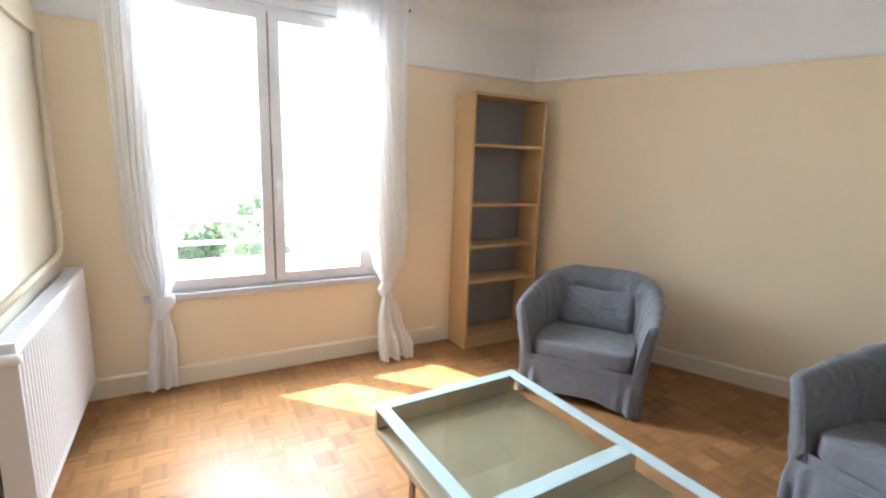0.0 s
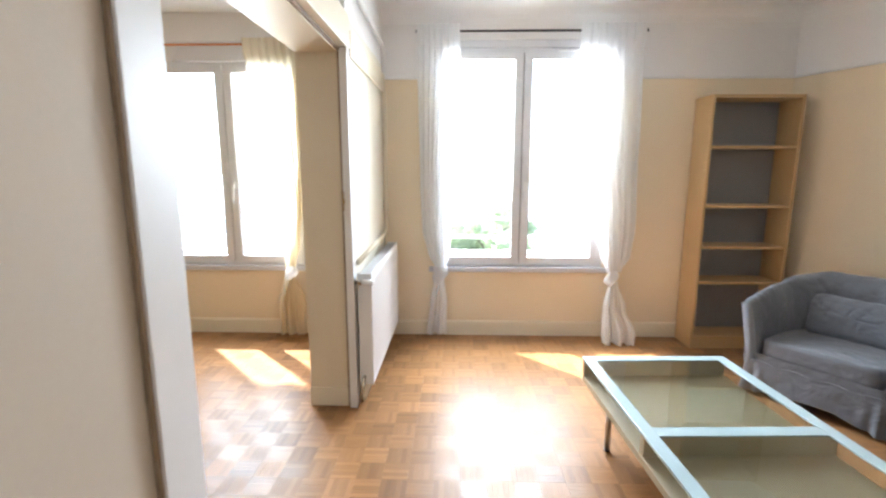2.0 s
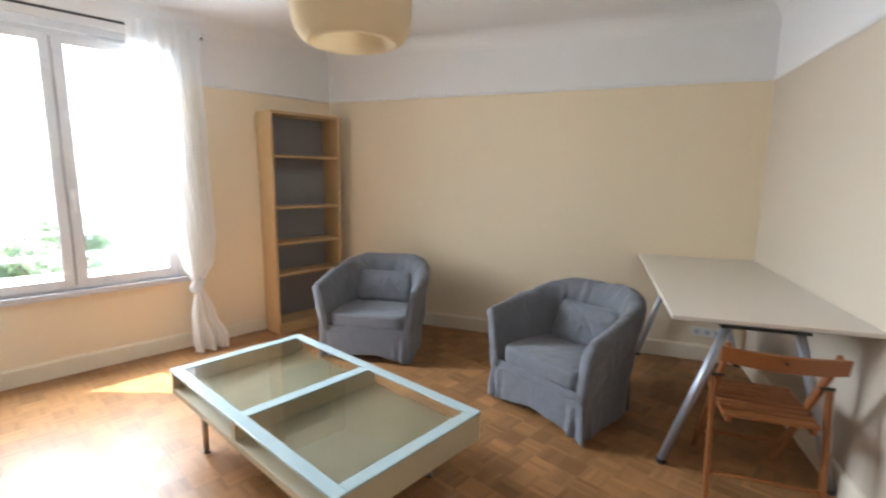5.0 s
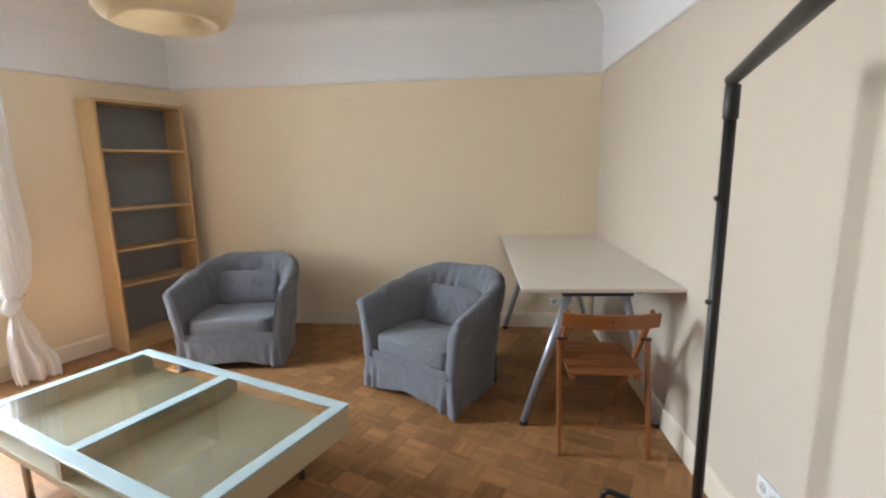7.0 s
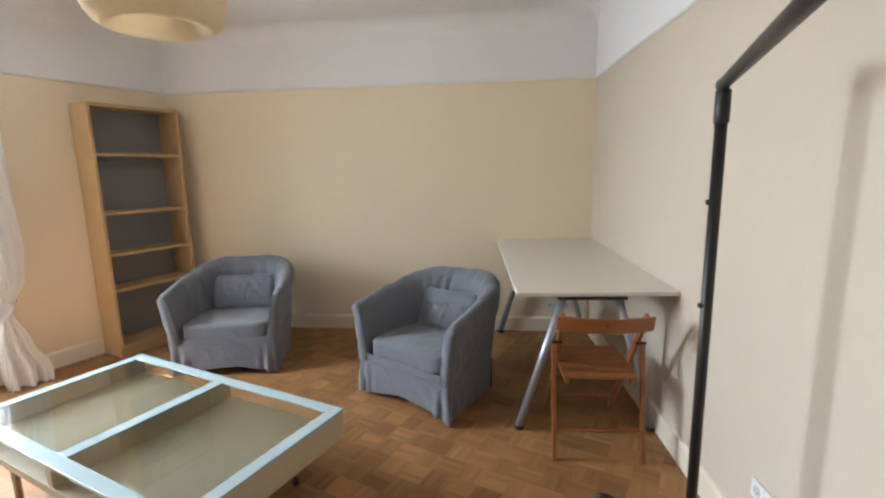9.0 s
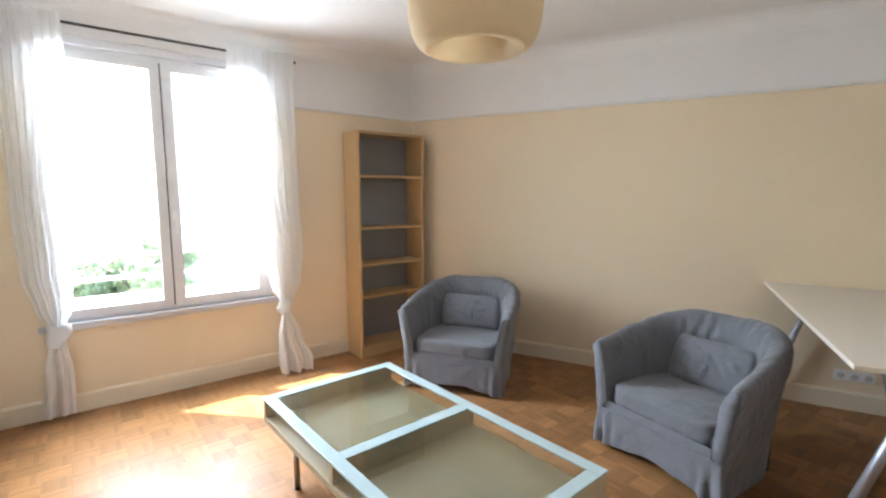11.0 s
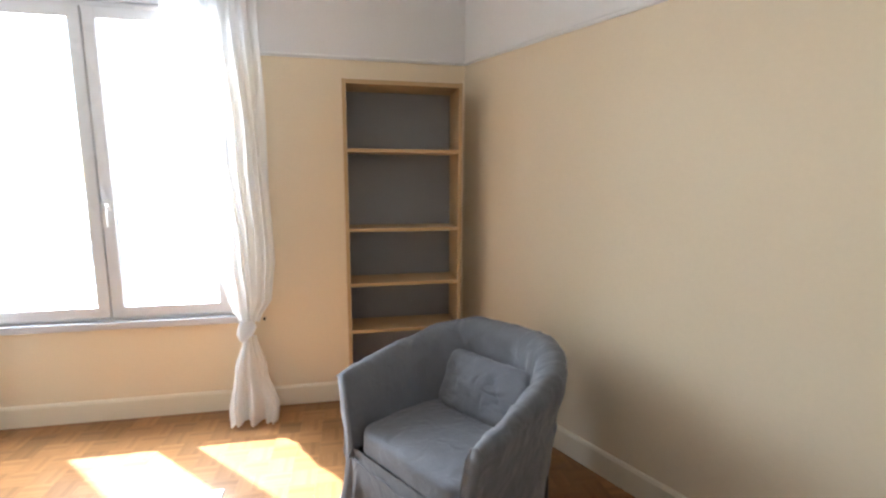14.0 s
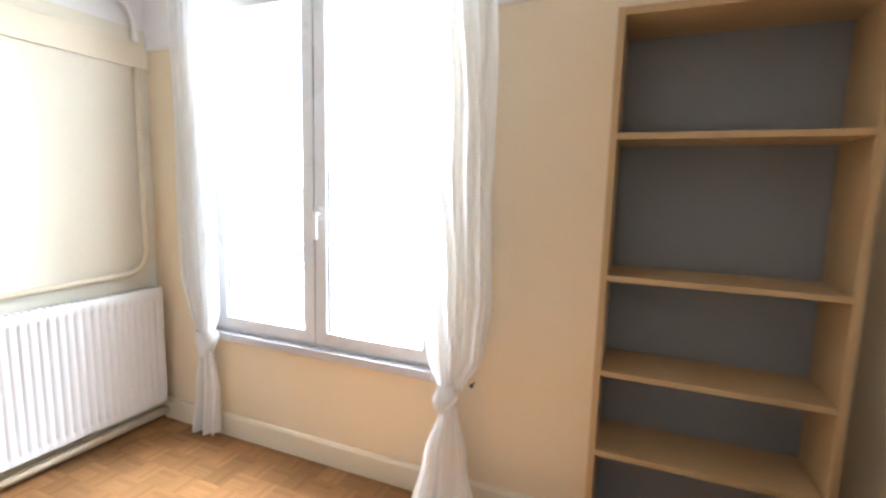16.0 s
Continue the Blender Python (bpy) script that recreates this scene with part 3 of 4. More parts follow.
for z in (1.628, 1.166, 0.836, 0.546):
    part("shelf", boxed(BX0 + 0.0225, BX1 - 0.0225, BY0 + 0.006, BY1 - 0.007, z, z + 0.020, bevel=0.0015), birch_flat, shelves)
part("bottom_panel", boxed(BX0 + 0.0225, BX1 - 0.0225, BY0 + 0.002, BY1 - 0.007, 0.085, 0.105, bevel=0.0015), birch_flat, shelves)
part("plinth", boxed(BX0 + 0.0225, BX1 - 0.0225, BY0 + 0.014, BY0 + 0.032, 0, 0.0845), birch_flat, shelves)
part("back_panel", boxed(BX0 + 0.018, BX1 - 0.018, BY1 - 0.006, BY1 - 0.001, 0.03, 2.01), grey_back, shelves, "plain grey board")

# ---- coffee table ----
M = pose(2.004, 1.773, 0.014, 0, 0, 2.3)
table = empty("coffee_table", M, "low pale wooden coffee table with divided glass top", "coffee table")
W, L = 0.402, 0.768
bm = bmesh.new()
for a in ((-W, -W + 0.058, -L, L), (W - 0.058, W, -L, L)):
    box(bm, *a, 0.388, 0.400, bevel=0.002)
for y0, y1 in ((-L, -L + 0.058), (-0.032, 0.032), (L - 0.058, L)):
    box(bm, -W + 0.0582, W - 0.0582, y0, y1, 0.3882, 0.3998, bevel=0.002)
part("top_border", bm, mint, table, "pale ice-blue painted border")
for y0, y1 in ((-L + 0.056, -0.030), (0.030, L - 0.056)):
    part("glass_pane", boxed(-W + 0.056, W - 0.056, y0, y1, 0.3895, 0.3965), table_glass, table, "clear glass")
for y0, y1 in ((-L + 0.004, -L + 0.034), (L - 0.034, L - 0.004)):
    part("end_panel", boxed(-W + 0.004, W - 0.004, y0, y1, 0.262, 0.3875, bevel=0.002), table_wood, table)
part("divider", boxed(-W + 0.006, W - 0.006, -0.018, 0.018, 0.2955, 0.3875, bevel=0.002), table_wood, table)
part("base_shelf", boxed(-W + 0.004, W - 0.004, -L + 0.0345, L - 0.0345, 0.262, 0.295, bevel=0.002), table_wood, table)
for x in (-W + 0.07, W - 0.07):
    for y in (-L + 0.26, L - 0.26):
        bm = tube(bmesh.new(), [(x, y, -0.010), (x, y, 0.2618)], 0.015, 14)
        leg = part("leg", bm, steel, table, "brushed steel leg", smooth=True)
        part("foot", tube(bmesh.new(), [(x, y, -0.014), (x, y, -0.008)], 0.017, 14), black_plastic, leg)


# ---- armchairs ----
def wrinkled(p, amount, scale, seed):
    q = p * scale + Vector((seed, seed * 0.7, 0))
    fold = noise.noise(Vector((q.x * 0.6, q.y * 0.6, q.z * 1.6)))
    ridge = 1 - abs(noise.noise(q * 1.3 + Vector((7, 3, 1)))) * 2
    return amount * (fold + 0.55 * ridge * abs(ridge) + 0.3 * noise.noise(q * 3.1))


def cloth_relief(bm, amount, scale, seed):
    bm.normal_update()
    moves = [(v, v.normal * wrinkled(v.co, amount, scale, seed)) for v in bm.verts]
    for v, d in moves:
        v.co += d


def pad(a, b, c, corner, edge, puff, sides=112, steps=15):
    """A box cushion: a rounded rectangle in plan with soft edges, its two faces swelling towards the middle."""
    bm = bmesh.new()

    def outline(k, inset):
        h, v, r = a - inset, b - inset, max(corner - inset, 0.004)
        lengths = [2 * (v - r), math.pi * r / 2, 2 * (h - r), math.pi * r / 2] * 2
        d = sum(lengths) * k / sides
        spots = ((h - r, -1, 1), (h - r, v - r, 0), (-1, v - r, 1), (-h + r, v - r, 0), (-h + r, 1, 1), (-h + r, -v + r, 0), (1, -v + r, 1), (h - r, -v + r, 0))
        for i, length in enumerate(lengths):
            if d <= length or i == 7:
                turn = (i // 2) * math.pi / 2
                if i % 2:
                    ang = turn + d / r
                    return spots[i][0] + r * math.cos(ang), spots[i][1] + r * math.sin(ang)
                return ((h, -v + r + d), (h - r - d, v), (-h, v - r - d), (-h + r + d, -v))[i // 2]
            d -= length

    rounds = [(edge * (1 - math.cos(t)), edge * (1 - math.sin(t))) for t in [i * math.pi / 12 for i in range(7)]]
    levels = [(edge, -c, i / steps) for i in range(1, steps)]
    levels += [(inset, -c + low, 1.0) for inset, low in reversed(rounds)]
    levels += [(0.0, -c + edge + (2 * c - 2 * edge) * i / 4, 1.0) for i in range(1, 4)]
    levels += [(inset, c - low, 1.0) for inset, low in rounds]
    levels += [(edge, c, i / steps) for i in range(steps - 1, 0, -1)]
    rings = []
    for inset, z, f in levels:
        ring = []
        for k in range(sides):
            x, y = outline(k, inset)
            x, y = x * f, y * f
            swell = puff * max(0, 1 - (x / a) ** 2) * max(0, 1 - (y / b) ** 2)
            ring.append(bm.verts.new((x, y, z + math.copysign(swell, z) * (abs(z) / c) ** 3)))
        rings.append(ring)
    for p, q in zip(rings, rings[1:]):
        for k in range(sides):
            bm.faces.new((p[k], p[(k + 1) % sides], q[(k + 1) % sides], q[k]))
    bm.faces.new(rings[0][::-1])
    bm.faces.new(rings[-1])
    bmesh.ops.recalc_face_normals(bm, faces=bm.faces)
    return bm


def crumple(bm, rng, count, reach, height, upper=True):
    """Short curved folds pressed into the upper face of a cushion."""
    folds = []
    for i in range(count):
        ang = rng.uniform(-0.9, 0.9) + (math.pi / 2 if rng.random() < 0.3 else 0)
        folds.append((rng.gauss(0, reach[0]), rng.gauss(0, reach[1]), math.cos(ang), math.sin(ang), rng.uniform(0.03, 0.075), rng.uniform(0.006, 0.012), height * rng.choice((-1, -1, 1)) * rng.uniform(0.5, 1), rng.uniform(-6, 6)))
    for v in bm.verts:
        if v.co.z <= 0:
            continue
        for cx, cy, dx, dy, length, width, h, curl in folds:
            px, py = v.co.x - cx, v.co.y - cy
            along, off = px * dx + py * dy, -px * dy + py * dx
            off -= curl * along * along
            v.co.z += h * math.exp(-(off / width) ** 2 - (along / length) ** 2)


def placed(bm, centre, tilt):
    bmesh.ops.transform(bm, matrix=Matrix.Translation(centre) @ Euler((radians(tilt), 0, 0)).to_matrix().to_4x4(), verts=bm.verts)
    return bm


HALF, FRONT, TURN_AT, BACK = 0.362, -0.348, -0.04, 0.345


def shell_line(u, inset):
    """A point on the tub's outline, u from one arm's front round the back to the other's; and how far round the back it lies."""
    h, back = HALF - inset, BACK - inset
    straight = TURN_AT - FRONT
    arc = 0.5 * math.pi * (h + back - TURN_AT) / 2 * 1.05
    total = 2 * (straight + arc)
    s = u * total
    if s < straight:
        return Vector((-h, FRONT + s)), s / straight * 0.35
    if s > total - straight:
        return Vector((h, FRONT + (total - s))), (total - s) / straight * 0.35
    f = (s - straight) / (2 * arc)
    a = math.pi - f * math.pi
    e = 0.80
    x, y = math.copysign(abs(math.cos(a)) ** e, math.cos(a)) * h, abs(math.sin(a)) ** e * (back - TURN_AT) + TURN_AT
    return Vector((x, y)), 0.35 + 0.65 * math.sin(f * math.pi)


def armchair(m, label, seed, pillow):
    top = empty("armchair", m, label, "armchair", "grey tub armchairs")
    steps = 300
    bm = bmesh.new()
    rows = []
    for i in range(steps + 1):
        u = i / steps
        outer, rise = shell_line(u, 0.0)
        inner, _ = shell_line(u, 0.062 + 0.065 * min(1, rise))
        height = 0.600 + 0.166 * min(1, rise / 0.92) ** 0.8
        lean = 0.072 - 0.014 * rise
        away = (outer - inner).normalized()
        line = []
        for z, f in ((0.19, 0.0), (0.26, 0.0), (0.34, 0.0), (0.42, 0.0), (0.47, 0.0), (height - 0.09, -0.02), (height - 0.05, 0.0), (height - 0.022, 0.08), (height - 0.006, 0.24), (height, 0.45), (height - 0.004, 0.66), (height - 0.022, 0.86), (height - 0.04, 0.95), (height - 0.055, 1.0), (height - 0.075, 1.03), (height - 0.095, 1.05), (height - 0.115, 1.06), (height - 0.14, 1.06), (0.42, 1.03), (0.36, 1.0), (0.28, 1.0)):
            z = min(z, height)
            p = outer.lerp(inner, f) + away * lean * (max(0, z - 0.15) / 0.5) ** 1.3
            # gathers over the back's inner face, slanting folds over the arms
            drop = height - z
            mask = (math.exp(-((drop - 0.095) / 0.085) ** 2) if f > 0.3 else 0.10)
            wobble = noise.noise((u * 9 + seed, z * 5, seed)) * 3
            gather = 0.0095 * math.sin(u * 95 + wobble * 2.4 + z * 8) * max(0, 0.35 + 1.3 * noise.noise((u * 13, seed, z * 2))) * max(0, rise - 0.45) / 0.55
            slant = 0.0085 * max(0, math.sin(u * 62 + z * 34 + wobble * 2)) ** 2 * (1 if 0.3 < rise < 0.75 else 0.35)
            p = p + away * (gather + slant) * mask
            # short creases across the rim
            crease = 0.0075 * max(0, noise.noise((u * 46 + 3 * seed, drop * 9, seed)) - 0.08) * math.exp(-((drop - 0.02) / 0.075) ** 2)
            p = p - away * crease * (1 if f > 0.45 else -1)
            z += crease * 0.9 * (1 if 0.1 < f < 0.9 else 0)
            line.append(bm.verts.new((p.x, p.y, z)))
        rows.append(line)
    k = len(rows[0])
    for a, b in zip(rows, rows[1:]):
        for j in range(k - 1):
            bm.faces.new((a[j], a[j + 1], b[j + 1], b[j]))
    bm.faces.new(rows[0][::-1])
    bm.faces.new(rows[-1])
    bmesh.ops.subdivide_edges(bm, edges=[e for e in bm.edges if e.calc_length() > 0.045], cuts=3, use_grid_fill=True)
    cloth_relief(bm, 0.009, 5.5, seed)
    cloth_relief(bm, 0.0035, 16, seed + 9)
    bmesh.ops.recalc_face_normals(bm, faces=bm.faces)
    part("tub_shell", bm, grey_cloth, top, smooth=True)
    # piping where each arm's front meets its inner face, and along the rim of the arm's front
    for sign in (-1, 1):
        x = HALF - 0.062
        line = [(sign * (x + 0.004), FRONT - 0.002, 0.20), (sign * (x + 0.014), FRONT - 0.003, 0.32), (sign * (x + 0.032), FRONT - 0.003, 0.42), (sign * (x + 0.055), FRONT - 0.002, 0.55), (sign * (x + 0.073), FRONT + 0.002, 0.594), (sign * (x + 0.101), FRONT + 0.002, 0.609), (sign * (x + 0.129), FRONT + 0.002, 0.584)]
        part("piping", tube(bmesh.new(), line, 0.0035, 6), grey_cloth, top, "sewn piping of the arm", smooth=True)
    # apron under the seat
    bm = bmesh.new()
    bmesh.ops.create_grid(bm, x_segments=40, y_segments=12, size=0.5)
    for v in bm.verts:
        x, z = v.co.x * 2 * (HALF - 0.012), 0.240 + v.co.y * 0.09
        v.co = Vector((x, FRONT + 0.006, z))
    cloth_relief(bm, 0.005, 8, seed + 4)
    part("apron", bm, grey_cloth, top, smooth=True)
    part("seam", tube(bmesh.new(), [((i / 16 - 1) * (HALF - 0.03), FRONT - 0.004, 0.232 - 0.006 * math.cos(i * 0.7 + seed)) for i in range(33)], 0.0035, 6), grey_cloth, top, "sewn seam above the skirt", smooth=True)
    part("seat_base", boxed(-0.318, 0.318, FRONT + 0.012, 0.20, 0.205, 0.262, bevel=0.01), grey_cloth, top)
    # loose skirt: smooth sides drawn in, flaring pleats at the front corners, the front hem arched
    bm = bmesh.new()
    around = [shell_line(i / 120, -0.003)[0] for i in range(121)]
    across = [Vector((HALF + 0.003 - (2 * HALF + 0.006) * i / 70, FRONT - 0.006)) for i in range(1, 70)]
    line = around + across
    n, grid = len(line), []
    for r in range(15):
        f = r / 14
        ring = []
        for i, p in enumerate(line):
            gap = min(((p - Vector((sx * HALF, FRONT))).length, sx) for sx in (-1, 1))
            corner = gap[0]
            front = p.y < FRONT + 0.001
            pleat = 0.024 * math.exp(-(corner / 0.10) ** 2) * (0.5 + math.cos(corner * 85 + gap[1] * seed))
            sag = 0.013 * noise.noise((p.x * 7 + seed, p.y * 7, f * 0.8)) + 0.006 * math.sin(corner * 40 + 5 * f + seed) * math.exp(-(corner / 0.22) ** 2)
            out = (-0.012 if not front else 0.004) * f + (pleat + sag) * f
            d = Vector((0, -1)) if front and corner > 0.02 else p.normalized()
            hem = 0.012 + 0.010 * noise.noise((p.x * 3 - seed, p.y * 3, 2.0))
            if front:
                hem += 0.052 * (1 - (p.x / HALF) ** 2) * (0.8 + 0.5 * noise.noise((p.x * 4, seed, 0)))
            z = 0.232 + (max(0.004, hem) - 0.232) * f
            ring.append(bm.verts.new((p.x + d.x * out, p.y + d.y * out, z)))
        grid.append(ring)
    for r in range(14):
        for i in range(n):
            bm.faces.new((grid[r][i], grid[r][(i + 1) % n], grid[r + 1][(i + 1) % n], grid[r + 1][i]))
    bmesh.ops.recalc_face_normals(bm, faces=bm.faces)
    part("skirt", bm, grey_cloth, top, "loose skirt of the slipcover", smooth=True)
    for x in (-0.29, 0.29):
        for y in (-0.27, 0.22):
            part("leg", tube(bmesh.new(), [(x, y, 0.0), (x, y, 0.2)], 0.02, 10), black_plastic, top, "short dark leg")
    rng = random.Random(int(seed * 10))
    bm = pad(0.302, 0.276, 0.056, 0.075, 0.022, 0.014)
    crumple(bm, rng, 7, (0.14, 0.13), 0.0035)
    cloth_relief(bm, 0.0035, 7, seed + 2)
    part("seat_cushion", placed(bm, (0, -0.058, 0.322), -1.0), grey_cloth, top, smooth=True)
    # back cushion: a small pillow resting on the seat, its face crumpled round the middle
    bm = pad(0.238, 0.138, 0.040, 0.050, 0.034, 0.028)
    crumple(bm, rng, 15, (0.10, 0.05), 0.011)
    cloth_relief(bm, 0.008, 8, seed + 3)
    part("back_cushion", placed(bm, (0, pillow + 0.010, 0.498), 67), grey_cloth, top, "crumpled back cushion", smooth=True)
    # seams of the slipcover over the rim, where the arms meet the back
    for u in (0.335, 0.665):
        outer, rise = shell_line(u, 0.0)
        inner, _ = shell_line(u, 0.062 + 0.065 * min(1, rise))
        height = 0.600 + 0.166 * min(1, rise / 0.92) ** 0.8
        away = (outer - inner).normalized()
        line = []
        for z, f in ((height - 0.20, -0.01), (height - 0.10, -0.02), (height - 0.04, 0.02), (height - 0.008, 0.24), (height + 0.001, 0.45), (height - 0.006, 0.68), (height - 0.03, 0.92), (height - 0.07, 1.03), (height - 0.14, 1.06), (height - 0.20, 1.06)):
            p = outer.lerp(inner, f) + away * (0.072 - 0.014 * rise) * (max(0, z - 0.15) / 0.5) ** 1.3
            line.append((p.x, p.y, z))
        part("seam", tube(bmesh.new(), line, 0.0045, 6), grey_cloth, top, "sewn seam over the rim", smooth=True)
    return top


armchair(pose(3.286, 2.858, 0, 0, 0, -57) @ Matrix.Diagonal((1.03, 1.03, 1.0, 1.0)), "grey fabric tub armchair with loose slipcover near the bookcase", 1.3, 0.150)
armchair(pose(3.540, 1.182, 0, 0, 0, -98), "grey fabric tub armchair with loose slipcover near the desk", 5.7, 0.155)

# ---- desk ----
M = pose(3.118, 0.450, 0.022, 0, 0, 26)
desk = empty("desk", M, "large white laminate desk on silver trestle legs", "desk")
part("desktop", boxed(0, 1.84, -0.865, 0, 0.810, 0.831, bevel=0.004), desk_white, desk, "smooth off-white top")
for x in (0.125, 1.715):
    part("top_bar", boxed(x - 0.022, x + 0.022, -0.63, -0.195, 0.778, 0.8095, bevel=0.003), steel_blue, desk)
    for y0, y1 in ((-0.262, -0.038), (-0.545, -0.774)):
        dx = 0.058 if x < 1 else 0.050
        leg = part("leg", tube(bmesh.new(), [(x + dx, y1, -0.002), (x, y0, 0.778)], 0.022, 14), steel_blue, desk, "silver tubular leg", smooth=True)
        part("foot", tube(bmesh.new(), [(x + dx * 1.02, y1, -0.022), (x + dx * 1.01, y1, 0.003)], 0.025, 14), black_plastic, leg, "dark plastic foot")
    part("bracket", boxed(x - 0.032, x + 0.032, -0.585, -0.225, 0.764, 0.7775, bevel=0.003), black_plastic, desk)
for y in (-0.23, -0.60):
    part("rail", boxed(0.148, 1.692, y - 0.015, y + 0.015, 0.776, 0.8095), steel_blue, desk)

# ---- folding chair: back towards the room, seat under the desk ----
M = pose(3.198, 0.038, 0, 0, 0, 24.3)
chair = empty("folding_chair", M, "orange-brown wooden folding chair tucked under the desk", "chair")


def bar(name, a, b, w, t, parent, mat, label=""):
    """A wooden bar from a to b, w wide across the chair and t thick."""
    a, b = Vector(a), Vector(b)
    d = b - a
    side = Vector((0, 1, 0))
    up = d.cross(side).normalized()
    m = Matrix.Translation((a + b) / 2) @ Matrix((d.normalized(), side, up)).transposed().to_4x4()
    return part(name, boxed(-d.length / 2, d.length / 2, -w / 2, w / 2, -t / 2, t / 2, bevel=0.004, m=m), mat, parent, label)


for y in (-0.195, 0.195):
    bar("back_post", (-0.02, y, 0.775), (0.53, y * 0.96, 0.0), 0.020, 0.034, chair, chair_wood)
for y in (-0.219, 0.219):
    bar("rear_leg", (0.0, y, 0.0), (0.10, y, 0.60), 0.020, 0.032, chair, chair_wood)
part("stretcher", tube(bmesh.new(), [(0.025, -0.21, 0.155), (0.025, 0.21, 0.155)], 0.009, 10), chair_wood, chair, smooth=True)
part("stretcher", tube(bmesh.new(), [(0.423, -0.19, 0.15), (0.423, 0.19, 0.15)], 0.009, 10), chair_wood, chair, smooth=True)
bm = bmesh.new()
n = 16
for z0, z1 in ((0.695, 0.775),):
    grid = []
    for i in range(n + 1):
        f = i / n * 2 - 1
        bow = -0.028 * (1 - f * f)
        low = z0 + 0.010 * f * f
        grid.append([bm.verts.new((x + bow, f * 0.225, z)) for x, z in ((-0.030, low), (-0.012, low), (-0.030, z1 - 0.004 * (1 - f * f)), (-0.048, z1 - 0.004 * (1 - f * f)))])
    for a, b in zip(grid, grid[1:]):
        for j in range(4):
            bm.faces.new((a[j], a[(j + 1) % 4], b[(j + 1) % 4], b[j]))
    bm.faces.new(grid[0])
    bm.faces.new(grid[-1][::-1])
bmesh.ops.recalc_face_normals(bm, faces=bm.faces)
part("back_rest", bm, chair_wood, chair, "curved wooden back rail")
part("knot_hole", tube(bmesh.new(), [(-0.0725, 0, 0.74), (-0.0665, 0, 0.739)], 0.006, 10), black_plastic, chair, "small dark screw head")
for y in (-0.160, 0.160):
    part("seat_rail", boxed(0.02, 0.425, y - 0.012, y + 0.012, 0.410, 0.4345, bevel=0.003), chair_wood, chair)
for i in range(8):
    x = 0.018 + i * 0.0515
    part("seat_slat", boxed(x, x + 0.0435, -0.180, 0.180, 0.435, 0.451, bevel=0.003), chair_wood, chair)
for y in (-0.205, 0.205):
    part("bolt", tube(bmesh.new(), [(0.083, y - 0.026, 0.60), (0.083, y + 0.026, 0.60)], 0.008, 10), black_plastic, chair, "dark metal bolt")

# ---- clothes rack beside the wall ----
rack = empty("clothes_rack", pose(2.538, -0.372, 0, 0, 0, 6.4), "black metal clothes rack standing by the wall", "clothes rack")
for x in (0.0, -1.42):
    post = part("post", tube(bmesh.new(), [(x, 0, 0.0), (x, 0, 1.676)], 0.0165, 16), black_rod, rack, smooth=True)
    part("sleeve", tube(bmesh.new(), [(x, 0, 1.585), (x, 0, 1.59), (x, 0, 1.676), (x, 0, 1.68)], [0.0165, 0.0205, 0.0205, 0.0165], 16), black_plastic, post, smooth=True)
    for z in (1.365, 1.053):
        part("push_button", tube(bmesh.new(), [(x - 0.005, 0.010, z), (x - 0.012, 0.022, z)], 0.008, 10), black_plastic, post, smooth=True)
    part("foot_bar", tube(bmesh.new(), bend([(x, -0.20, 0.0), (x, -0.20, 0.30), (x, 0.0, 0.27), (x, 0.29, 0.335), (x, 0.30, 0.0)], 0.035), 0.011, 12), black_rod, rack, smooth=True)
part("top_rail", tube(bmesh.new(), [(0.025, 0, 1.696), (-1.445, 0, 1.696)], 0.017, 16), black_rod, rack, smooth=True)
bm = bmesh.new()
bmesh.ops.create_uvsphere(bm, u_segments=12, v_segments=8, radius=0.019, matrix=Matrix.Translation((0.025, 0, 1.696)))
part("end_cap", bm, black_plastic, rack, smooth=True)
part("bottom_rail", tube(bmesh.new(), [(0.0, 0.0, 0.27), (-1.42, 0.0, 0.27)], 0.011, 12), black_rod, rack, smooth=True)

# ---- paper lamp ----
lamp_shade = empty("pendant_lamp", pose(1.945, 1.275, 0.045), "round cream rice-paper pendant lamp hanging from the ceiling", "pendant lamp")
outline = [(0.085, 2.075), (0.092, 2.03), (0.100, 1.975), (0.116, 1.935), (0.142, 1.914), (0.168, 1.910), (0.195, 1.925), (0.215, 1.955), (0.226, 2.00), (0.230, 2.06), (0.228, 2.12), (0.218, 2.165), (0.195, 2.195), (0.16, 2.205), (0.12, 2.195), (0.09, 2.17)]
bm = bmesh.new()
sides, rows = 56, []
fine = []
for (ra, za), (rb, zb) in zip(outline, outline[1:]):
    for s in range(5):
        fine.append((ra + (rb - ra) * s / 5, za + (zb - za) * s / 5))
for j, (r, z) in enumerate(fine):
    r *= 0.95
    ridge = 0.0024 * math.cos(j * math.pi)
    rows.append([bm.verts.new(((r + ridge + 0.002 * noise.noise((math.cos(k * math.tau / sides) * 4, math.sin(k * math.tau / sides) * 4, z * 20))) * math.cos(k * math.tau / sides), (r + ridge) * math.sin(k * math.tau / sides), z)) for k in range(sides)])
for a, b in zip(rows, rows[1:]):
    for k in range(sides):
        bm.faces.new((a[k], a[(k + 1) % sides], b[(k + 1) % sides], b[k]))
part("shade", bm, paper, lamp_shade, "ribbed cream paper shade", smooth=True)
part("cord", tube(bmesh.new(), [(0, 0, 2.10), (0, 0, HEIGHT - 0.09)], 0.003, 8), white_gloss, lamp_shade)
